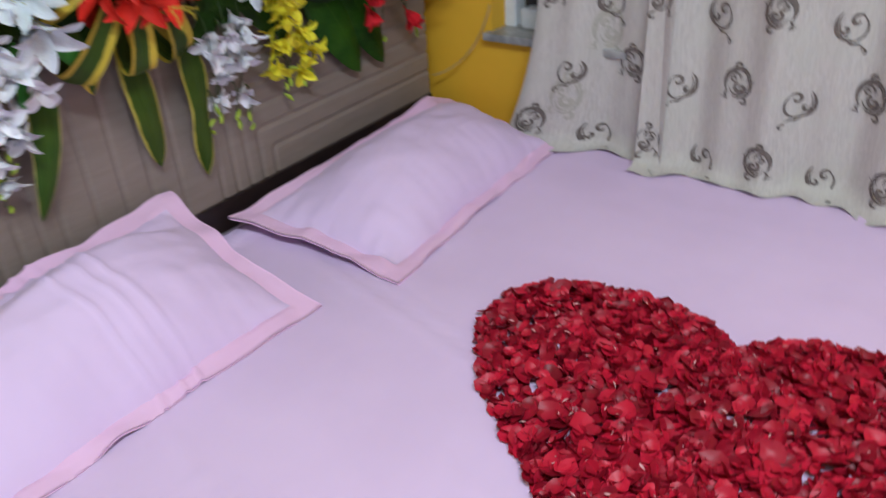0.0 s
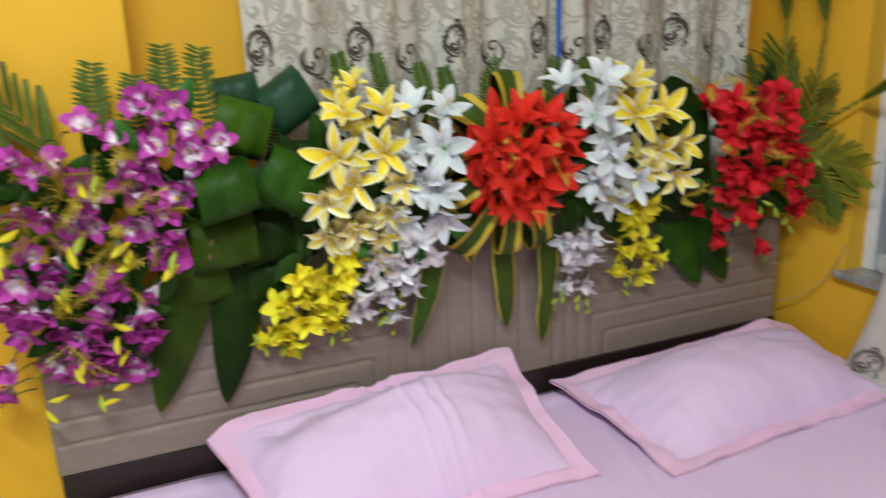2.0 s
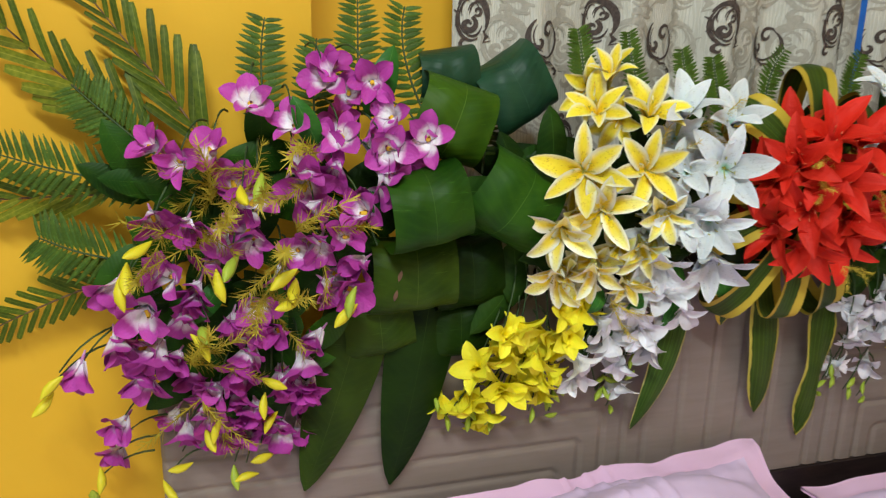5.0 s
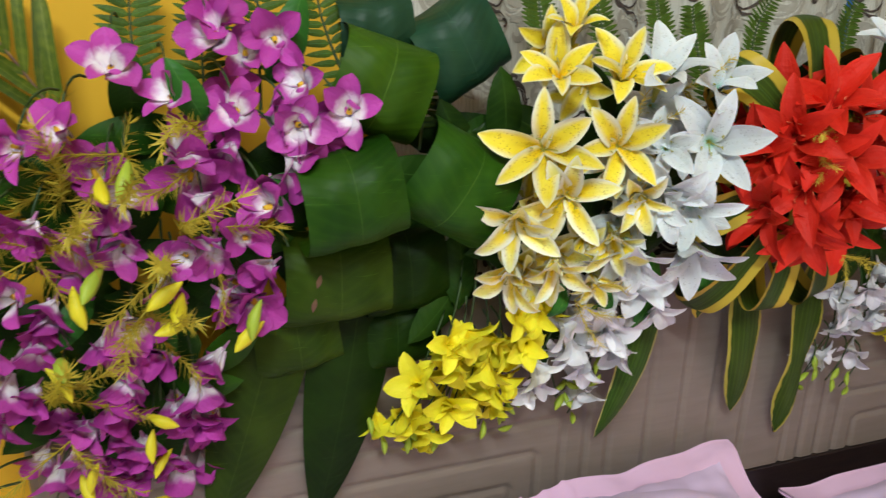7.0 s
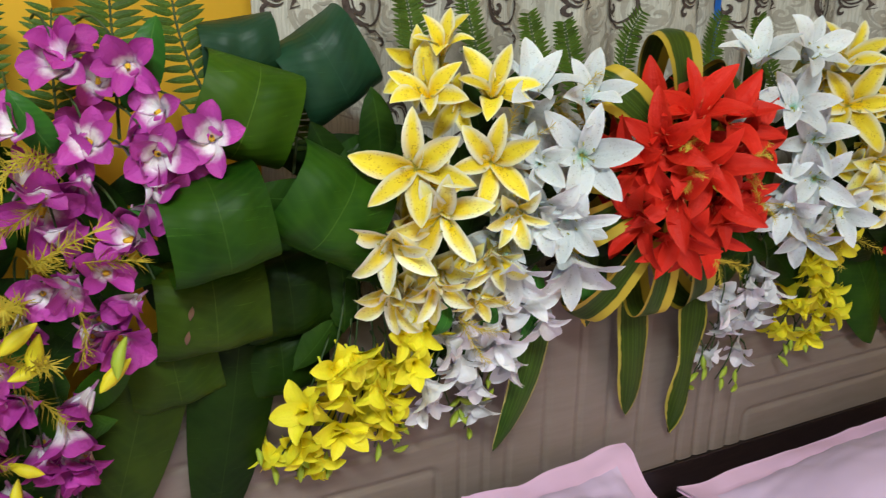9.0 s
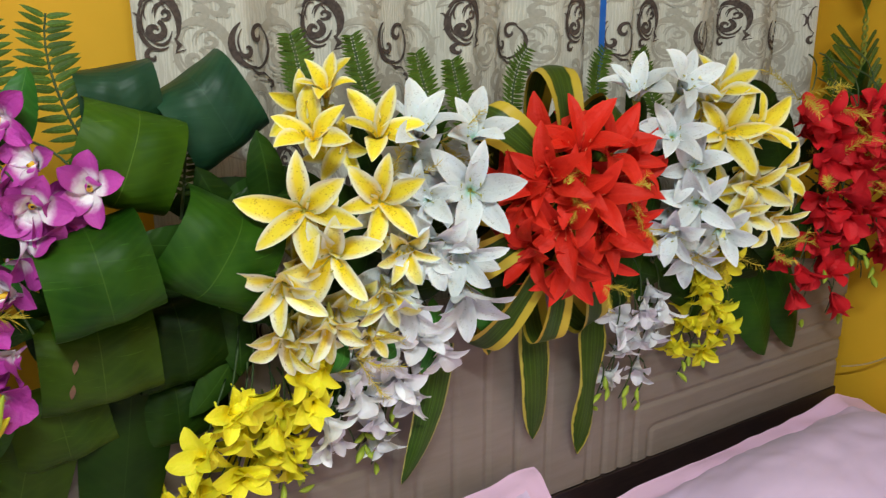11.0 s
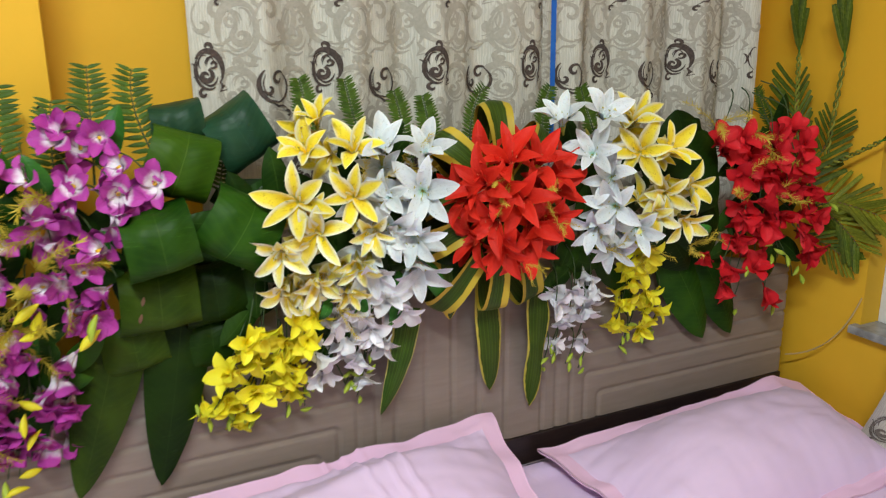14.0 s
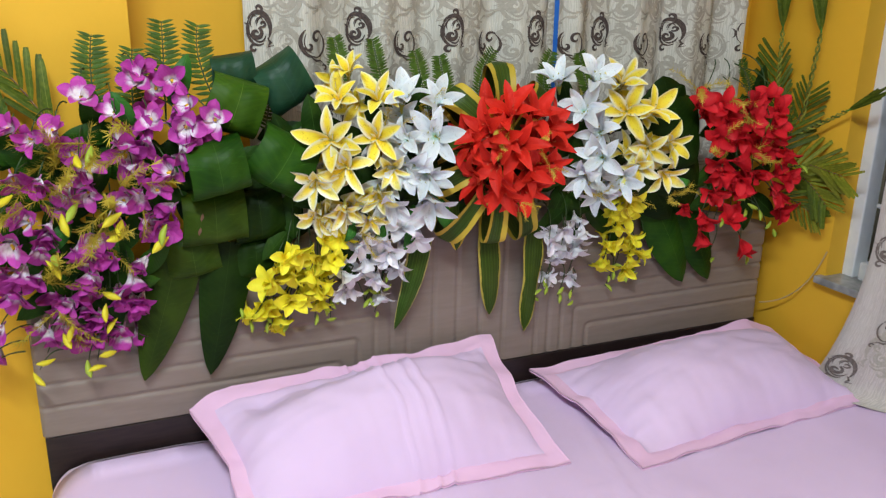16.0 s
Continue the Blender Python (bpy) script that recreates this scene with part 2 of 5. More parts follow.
M = dict(
    wall=wall_mat(),
    ceiling=plain_mat("white_ceiling_paint", (0.78, 0.77, 0.74), (0.82, 0.81, 0.78), 0.8, 6),
    floor=plain_mat("floor_tile", (0.55, 0.5, 0.44), (0.62, 0.58, 0.52), 0.25, 8),
    headboard=plain_mat("taupe_laminate", (0.235, 0.185, 0.155), (0.265, 0.21, 0.18), 0.42, 12, 0.06, stretch=(1, 1, 6)),
    dark_wood=plain_mat("dark_brown_wood", (0.016, 0.010, 0.010), (0.03, 0.018, 0.016), 0.35, 16, stretch=(1, 1, 8)),
    sheet=cloth_mat("pink_cotton", (0.73, 0.55, 0.785), (0.77, 0.585, 0.825)),
    flange=cloth_mat("pink_cotton_border", (0.80, 0.505, 0.72), (0.83, 0.545, 0.76)),
    curtain=curtain_mat("cream_jacquard"),
    # East curtain cloth: the cream weave made rosier, with shade in its colour.
    curtain_rose_shaded=curtain_mat("shaded_rosy_jacquard", (0.51, 0.465, 0.43), (0.60, 0.555, 0.515)),
    motif=plain_mat("brown_flock", (0.06, 0.043, 0.04), (0.12, 0.09, 0.078), 0.9, 200, 0.2),
    # Paler brown that lowers the scrolls' contrast on the east curtains.
    motif_pale=plain_mat("pale_brown_flock", (0.13, 0.105, 0.095), (0.21, 0.175, 0.155), 0.9, 160, 0.2),
    motif_beige=plain_mat("beige_flock", (0.42, 0.39, 0.33), (0.49, 0.455, 0.395), 0.85, 160, 0.2),
    frame=plain_mat("white_window_frame", (0.72, 0.74, 0.78), (0.8, 0.82, 0.84), 0.35, 20),
    marble=plain_mat("grey_marble", (0.20, 0.20, 0.20), (0.42, 0.42, 0.41), 0.25, 18),
    blue=plain_mat("blue_cloth", (0.01, 0.10, 0.45), (0.015, 0.14, 0.55), 0.7, 30),
    wire=plain_mat("pale_cable", (0.55, 0.38, 0.16), (0.6, 0.42, 0.2), 0.5, 30),
    lampglow=plain_mat("lamp_diffuser", (0.9, 0.9, 0.88), (0.92, 0.92, 0.9), 0.4, 5, 0),
    yellow_lily=petal_mat("yellow_lily_petal", (0.87, 0.59, 0.010), (0.89, 0.72, 0.045), (0.84, 0.83, 0.66), 0.1, 0.6, 0.44, 0.6, (0.28, 0.07, 0.008), soft=0.66, through=0.34),
    cream_lily=petal_mat("cream_lily_petal", (0.88, 0.64, 0.014), (0.88, 0.80, 0.22), (0.86, 0.85, 0.70), 0.35, 0.8, 0.34, 0.55, (0.28, 0.08, 0.01), soft=0.6, through=0.34),
    white_lily=petal_mat("white_lily_petal", (0.40, 0.68, 0.54), (0.70, 0.74, 0.765), (0.80, 0.83, 0.855), 0.02, 0.26, 0.6, 0.4, (0.20, 0.19, 0.18), through=0.34),
    # Dark petal base carries the shade between the crowded red flowers.
    red_lily=petal_mat("red_lily_petal", (0.34, 0.004, 0.004), (0.66, 0.020, 0.009), (0.74, 0.036, 0.015), 0.03, 0.36, 0.75, vary=0.28, through=0.25, relief=0.02),
    purple=petal_mat("purple_orchid_petal", (0.85, 0.79, 0.86), (0.46, 0.050, 0.36), (0.40, 0.032, 0.31), 0.20, 0.46, 0.85),
    purple_pale=petal_mat("pale_orchid_petal", (0.86, 0.81, 0.87), (0.48, 0.060, 0.38), (0.42, 0.04, 0.33), 0.34, 0.62, 0.85),
    white_orchid=petal_mat("white_orchid_petal", (0.80, 0.78, 0.80), (0.86, 0.84, 0.88), (0.88, 0.86, 0.90), 0.1, 0.5, 0.7),
    yellow_orchid=petal_mat("yellow_orchid_petal", (0.90, 0.69, 0.012), (0.93, 0.83, 0.04), (0.93, 0.84, 0.06), 0.1, 0.5, 0.75, vary=0.18, through=0.3),
    red_orchid=petal_mat("red_orchid_petal", (0.38, 0.006, 0.012), (0.68, 0.014, 0.026), (0.60, 0.010, 0.02), 0.1, 0.45, 0.75),
    rose=petal_mat("rose_petal", (0.46, 0.010, 0.035), (0.42, 0.008, 0.03), (0.34, 0.006, 0.026), 0.1, 0.6, 0.75, vary=0.9, relief=0.0003, rough=0.42),
    sliver=plain_mat("pale_petal_base", (0.62, 0.24, 0.26), (0.74, 0.46, 0.44), 0.5, 60),
    lip=plain_mat("yellow_lip", (0.8, 0.45, 0.02), (0.9, 0.6, 0.05), 0.6, 60),
    stamen=plain_mat("stamen_green", (0.35, 0.36, 0.06), (0.5, 0.42, 0.08), 0.6, 80),
    red_stamen=plain_mat("stamen_pink", (0.55, 0.06, 0.03), (0.7, 0.16, 0.06), 0.6, 80),
    bud_yellow=plain_mat("yellow_bud", (0.82, 0.62, 0.02), (0.62, 0.64, 0.03), 0.5, 50),
    bud_green=plain_mat("green_bud", (0.45, 0.5, 0.04), (0.28, 0.45, 0.05), 0.5, 50),
    stem=plain_mat("green_stem", (0.03, 0.06, 0.02), (0.06, 0.10, 0.03), 0.6, 40),
    stem_brown=plain_mat("brown_stem", (0.12, 0.05, 0.04), (0.2, 0.12, 0.05), 0.6, 40),
    olive=plain_mat("olive_needles", (0.54, 0.39, 0.03), (0.35, 0.31, 0.03), 0.6, 60),
    gold=plain_mat("golden_needles", (0.72, 0.50, 0.05), (0.52, 0.46, 0.06), 0.6, 60),
    # Copies of one green: darker for lower loops' shade, bluish for sky sheen.
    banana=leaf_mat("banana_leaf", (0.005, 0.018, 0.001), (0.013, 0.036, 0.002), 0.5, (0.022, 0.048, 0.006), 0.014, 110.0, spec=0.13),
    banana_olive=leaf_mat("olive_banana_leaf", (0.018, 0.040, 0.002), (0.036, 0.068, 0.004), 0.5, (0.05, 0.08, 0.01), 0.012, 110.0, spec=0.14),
    banana_sheen=leaf_mat("bluish_sheen_banana_leaf", (0.007, 0.034, 0.016), (0.018, 0.062, 0.030), 0.46, (0.022, 0.062, 0.034), 0.012, 110.0, spec=0.22),
    banana_light=leaf_mat("lit_banana_leaf", (0.026, 0.072, 0.003), (0.052, 0.118, 0.005), 0.5, (0.09, 0.16, 0.02), 0.014, 110.0, spec=0.16),
    banana_mid=leaf_mat("mid_tone_banana_leaf", (0.009, 0.043, 0.002), (0.027, 0.082, 0.004), 0.5, (0.045, 0.10, 0.012), 0.014, 110.0, spec=0.16),
    leaf=leaf_mat("green_leaf", (0.012, 0.038, 0.005), (0.030, 0.075, 0.009), 0.38, (0.04, 0.09, 0.015), 0.05, 60.0),
    leaf_bright=leaf_mat("bright_leaf", (0.03, 0.14, 0.02), (0.06, 0.22, 0.03), 0.4, (0.1, 0.26, 0.05), 0.05, 60.0),
    fern=leaf_mat("fern_leaf", (0.045, 0.085, 0.010), (0.095, 0.15, 0.018), 0.5, (0.07, 0.18, 0.05), 0.08, 0.0),
    palm=leaf_mat("palm_leaf", (0.11, 0.135, 0.008), (0.22, 0.225, 0.018), 0.5, (0.28, 0.27, 0.04), 0.10, 0.0),
    palm_green=leaf_mat("green_palm_leaf", (0.048, 0.078, 0.006), (0.105, 0.135, 0.011), 0.45, (0.15, 0.18, 0.03), 0.10, 0.0),
    dracaena=leaf_mat("variegated_leaf", (0.032, 0.062, 0.008), (0.055, 0.088, 0.012), 0.36, (0.06, 0.11, 0.025), 0.03, 0.0, (0.58, 0.43, 0.05), 0.54),
    dracaena_thin=leaf_mat("narrow_edged_leaf", (0.036, 0.070, 0.008), (0.062, 0.098, 0.012), 0.4, (0.07, 0.12, 0.025), 0.03, 0.0, (0.56, 0.46, 0.08), 0.80),
    pale_edge=leaf_mat("pale_edged_leaf", (0.022, 0.055, 0.007), (0.045, 0.085, 0.011), 0.4, (0.06, 0.11, 0.025), 0.03, 0.0, (0.42, 0.38, 0.12), 0.86),
)


# ---- mesh helpers ----
def data(name, verts, faces, mats, uvs=None, smooth=True):
    me = bpy.data.meshes.new(name)
    me.from_pydata([tuple(v) for v in verts], [], faces)
    for m in mats if isinstance(mats, (list, tuple)) else [mats]:
        me.materials.append(m)
    if uvs is not None:
        layer = me.uv_layers.new(name="uv")
        for loop in me.loops:
            layer.data[loop.index].uv = uvs[loop.vertex_index]
    if smooth:
        for p in me.polygons:
            p.use_smooth = True
    me.update()
    return me


def piece(name, me, parent=None, m=None, label=""):
    ob = new(name, me)
    if parent:
        ob.parent = parent
    if m is not None:
        ob.matrix_basis = m
    if label:
        ob["label"] = label
    return ob


def thing(name, at, label, category, group="", kind=""):
    ob = new(name)
    ob.location = at
    ob.empty_display_size = 0.05
    return tagged(ob, label, category, group, kind)


def grid(f, nu, nv):
    """Verts, faces and uvs of a sheet f(u, v), u and v from 0 to 1."""
    vs = [f(i / nu, j / nv) for j in range(nv + 1) for i in range(nu + 1)]
    fs = [(j * (nu + 1) + i, j * (nu + 1) + i + 1, (j + 1) * (nu + 1) + i + 1, (j + 1) * (nu + 1) + i) for j in range(nv) for i in range(nu)]
    return vs, fs, [(i / nu, j / nv) for j in range(nv + 1) for i in range(nu + 1)]


def join(parts):
    vs, fs, uvs = [], [], []
    for v, f, u in parts:
        n = len(vs)
        vs += list(v)
        fs += [tuple(i + n for i in q) for q in f]
        uvs += list(u)
    return vs, fs, uvs


def box(x0, y0, z0, x1, y1, z1):
    vs = [(x, y, z) for z in (z0, z1) for y in (y0, y1) for x in (x0, x1)]
    fs = [(0, 2, 3, 1), (4, 5, 7, 6), (0, 1, 5, 4), (2, 6, 7, 3), (0, 4, 6, 2), (1, 3, 7, 5)]
    return vs, fs, [(v[0], v[2]) for v in vs]


def bevelled(name, b, mat, w=0.004):
    bm = bmesh.new()
    vs = [bm.verts.new(v) for v in b[0]]
    for f in b[1]:
        bm.faces.new([vs[i] for i in f])
    bmesh.ops.recalc_face_normals(bm, faces=bm.faces)
    if w:
        bmesh.ops.bevel(bm, geom=list(bm.edges), offset=w, segments=2, affect="EDGES", profile=0.5)
    me = bpy.data.meshes.new(name)
    bm.to_mesh(me)
    bm.free()
    me.materials.append(mat)
    return me


def tube(points, r0, r1=None, sides=5):
    """A tapered tube along points."""
    r1 = r0 if r1 is None else r1
    ps = [Vector(p) for p in points]
    vs, fs = [], []
    for i, p in enumerate(ps):
        d = (ps[min(i + 1, len(ps) - 1)] - ps[max(i - 1, 0)]).normalized()
        a = d.orthogonal().normalized()
        b = d.cross(a)
        r = r0 + (r1 - r0) * i / max(1, len(ps) - 1)
        for k in range(sides):
            q = 2 * math.pi * k / sides
            vs.append(p + a * r * math.cos(q) + b * r * math.sin(q))
    for i in range(len(ps) - 1):
        for k in range(sides):
            fs.append((i * sides + k, i * sides + (k + 1) % sides, (i + 1) * sides + (k + 1) % sides, (i + 1) * sides + k))
    return vs, fs, [(0.5, 0.5)] * len(vs)


def bend(a, b, sag, n=8):
    """Points from a to b on an arc, pushed by sag in the middle."""
    a, b, s = Vector(a), Vector(b), Vector(sag)
    return [a.lerp(b, t / n) + s * 4 * (t / n) * (1 - t / n) for t in range(n + 1)]


def facing(at, way, spin=0.0, size=1.0):
    """A pose at a place whose z axis points along way."""
    q = Vector(way).normalized().to_track_quat("Z", "Y").to_matrix().to_4x4()
    return Matrix.Translation(at) @ q @ Matrix.Rotation(spin, 4, "Z") @ Matrix.Scale(size, 4)


# ---- the room ----
WALL_X, BED_W, HB_Z0, HB_Z1, SHEET = 1.91, 1.86, 0.62, 0.92, 0.545


def wall(name, boxes, mat, label):
    ob = piece(name, data(name, *join([box(*b) for b in boxes])[:2], mat, smooth=False))
    return tagged(ob, label, "wall", kind="structure")


wall("wall_north", [(-2.3, 0.06, 0, 0.235, 0.36, 2.8), (0.235, 0.22, 0, 1.91, 0.36, 2.8)], M["wall"], "yellow painted wall with a shallow recess behind the bed")
wall("wall_east", [(1.91, -0.17, 0, 2.06, 0.36, 2.8), (1.91, -1.45, 0, 2.06, -0.17, 0.772), (1.91, -1.45, 2.05, 2.06, -0.17, 2.8), (1.91, -3.4, 0, 2.06, -1.45, 2.8)], M["wall"], "yellow painted wall with a window beside the bed")
# Unseen west and south walls: white to cut yellow bounce, west opening added.
wall("wall_west", [(-2.45, -3.4, 0, -2.3, 0.36, 0.9), (-2.45, -3.4, 2.2, -2.3, 0.36, 2.8), (-2.45, -3.4, 0.9, -2.3, -2.4, 2.2), (-2.45, -1.0, 0.9, -2.3, 0.36, 2.2)], M["ceiling"], "unseen white wall with an added window opening")
wall("wall_south", [(-2.45, -3.55, 0, 2.06, -3.4, 2.8)], M["ceiling"], "plain white painted wall")
tagged(piece("ceiling", data("ceiling", *box(-2.45, -3.55, 2.8, 2.06, 0.36, 2.95)[:2], M["ceiling"], smooth=False)), "plain white painted ceiling", "ceiling", kind="structure")
tagged(piece("floor", data("floor", *box(-2.45, -3.55, -0.1, 2.06, 0.36, 0.0)[:2], M["floor"], smooth=False)), "pale polished tiled floor", "floor", kind="structure")

# the lamp on the ceiling
lamp = thing("ceiling_lamp", (0.0, -1.75, 2.78), "long white tube lamp fixed to the ceiling", "lamp")
piece("housing", bevelled("housing", box(-0.62, -0.09, -0.02, 0.62, 0.09, 0.02), M["frame"]), lamp)
piece("diffuser", bevelled("diffuser", box(-0.6, -0.075, -0.05, 0.6, 0.075, -0.022), M["lampglow"], 0.01), lamp)

# the window in the east wall
win = thing("window_1", (WALL_X + 0.06, -0.81, 0.79), "white framed window in a yellow reveal, dark outside", "window", kind="structure")
for nm, b in (("window_frame", (0.0, 0.605, 0.0, 0.05, 0.64, 1.26)), ("window_frame", (0.0, -0.64, 0.0, 0.05, -0.59, 1.26)), ("window_frame", (0.0, -0.59, 0.0, 0.05, 0.59, 0.05)), ("window_frame", (0.0, -0.59, 1.21, 0.05, 0.59, 1.26)), ("window_frame", (0.002, -0.02, 0.05, 0.048, 0.03, 1.21))):
    piece(nm, bevelled(nm, box(*b), M["frame"]), win)
for k in range(6):
    piece("window_bar", data("window_bar", *tube([(0.03, -0.59, 0.2 + k * 0.17), (0.03, 0.59, 0.2 + k * 0.17)], 0.006, sides=8)[:2], M["frame"]), win)
glass = Mat("dark_glass", 0.05, 0.5, Transmission_Weight=0.0)
pane = piece("pane", bevelled("pane", box(0.052, -0.6, 0.04, 0.058, 0.6, 1.22), glass.colour((0.03, 0.02, 0.02)), 0), win, label="dark window glass")
tagged(piece("window_sill", bevelled("window_sill", box(1.885, -1.47, 0.773, 2.06, -0.155, 0.793), M["marble"], 0.003)), "grey marble window sill", "window sill", kind="structure")

# ---- the bed ----
bed = thing("bed", (BED_W / 2, -0.6, 0.0), "double bed with a taupe panelled headboard over dark wood", "bed")


def off(parent):
    return Matrix.Translation(-Vector(parent.location))


def seg_dist(x, z, s):
    (ax, az, bx, bz) = s
    dx, dz = bx - ax, bz - az
    t = max(0.0, min(1.0, ((x - ax) * dx + (z - az) * dz) / (dx * dx + dz * dz)))
    return math.hypot(x - ax - t * dx, z - az - t * dz)


GROOVES = []
for k in range(5):
    z, xl, xr = 0.682 + 0.0505 * k, 0.618 + 0.04 * k, 1.275 - 0.038 * k
    GROOVES += [(0.0, z, xl - 0.008, z), (xl - 0.008, z, xl, z - 0.008), (xl, z - 0.008, xl, HB_Z0), (xr + 0.008, z, BED_W, z), (xr, z - 0.008, xr + 0.008, z), (xr, z - 0.008, xr, HB_Z0)]
GROOVES += [(x, HB_Z0, x, 1.1) for x in (0.845, 0.905, 0.965, 1.03)]


def headboard(u, v):
    x = u * BED_W
    top = HB_Z1 - 0.02 + 0.12 * math.sin(math.pi * u) ** 0.8
    z = HB_Z0 + v * (top - HB_Z0)
    d = min(seg_dist(x, z, g) for g in GROOVES)
    rim = min(x, BED_W - x, top - z)
    y = 0.005 * max(0.0, 1 - d / 0.006) ** 0.7 + 0.008 * max(0.0, 1 - rim / 0.01) ** 2
    return x, y, z


vs, fs, uvs = grid(headboard, 420, 90)
hb = piece("headboard_panel", data("headboard_panel", vs, fs, M["headboard"], uvs), bed, off(bed), "taupe laminate panel with pressed grooves")
piece("headboard_back", bevelled("headboard_back", box(0.003, 0.009, 0.3, BED_W - 0.003, 0.05, HB_Z1 - 0.025), M["headboard"], 0.003), bed, off(bed))
piece("rear_board", bevelled("rear_board", box(0.004, -0.004, 0.18, BED_W - 0.004, 0.008, HB_Z0 - 0.001), M["dark_wood"], 0.002), bed, off(bed), "dark brown wooden board")
piece("bed_base", bevelled("bed_base", box(0.03, -1.98, 0.06, BED_W - 0.03, -0.01, 0.30), M["dark_wood"], 0.006), bed, off(bed), "dark brown wooden base")
for x, y in ((0.1, -0.1), (1.76, -0.1), (0.1, -1.9), (1.76, -1.9)):
    piece("leg", bevelled("leg", box(x - 0.035, y - 0.035, 0.0, x + 0.035, y + 0.035, 0.062), M["dark_wood"]), bed, off(bed))


def sheet_z(x, y):
    z = SHEET + 0.018 * math.exp(-((y + 0.05) / 0.12) ** 2)
    z += 0.004 * noise.noise((x * 3, y * 3, 0)) + 0.0022 * noise.noise((x * 14, y * 5, 3))
    for cx, w, h in ((1.06, 0.012, 0.004), (1.10, 0.008, 0.003), (0.62, 0.01, 0.003)):
        z += h * math.exp(-((x - cx - 0.25 * (y + 0.5)) / w) ** 2) * math.exp(-((y + 0.45) / 0.3) ** 2)
    z += 0.0028 * (math.exp(-((y + 0.47 - 0.1 * (x - 1)) / 0.004) ** 2) + math.exp(-((y + 0.93) / 0.004) ** 2))
    return z


def sheet(u, v):
    x, y, down = -0.30 + u * 2.46, 0.06 - v * 2.36, 0.0
    r = 0.09
    for lo, hi, axis in ((0.0, BED_W + 0.02, 0), (-2.02, -0.012, 1)):
        c = (x, y)[axis]
        out = max(lo + r - c, c - hi + r, 0.0)
        if axis == 1 and c > hi - r:
            out = max(0.0, c - hi + 0.02)
            d, side = (0.02 * math.sin(min(out / 0.02, 1.57)), out)
            y, down = hi - 0.02 + d, max(down, max(0.0, out - 0.01))
            continue
        if axis == 0 and c > hi - r:
            x = min(c, WALL_X - 0.006)
            down = max(down, c - x)
            continue
        a = min(out / r, math.pi / 2)
        inn, drop = r * math.sin(a), r * (1 - math.cos(a)) + max(0.0, out - r * math.pi / 2)
        if out > 0:
            c = lo + r - inn if c < (lo + hi) / 2 else hi - r + inn
            down = max(down, drop)
            x, y = (c, y) if axis == 0 else (x, c)
    return x, y, max(0.16, sheet_z(x, y) - down)


vs, fs, uvs = grid(sheet, 190, 170)
tagged(piece("bedsheet", data("bedsheet", vs, fs, M["sheet"], uvs)), "smooth pale pink cotton sheet covering the mattress", "bedsheet")


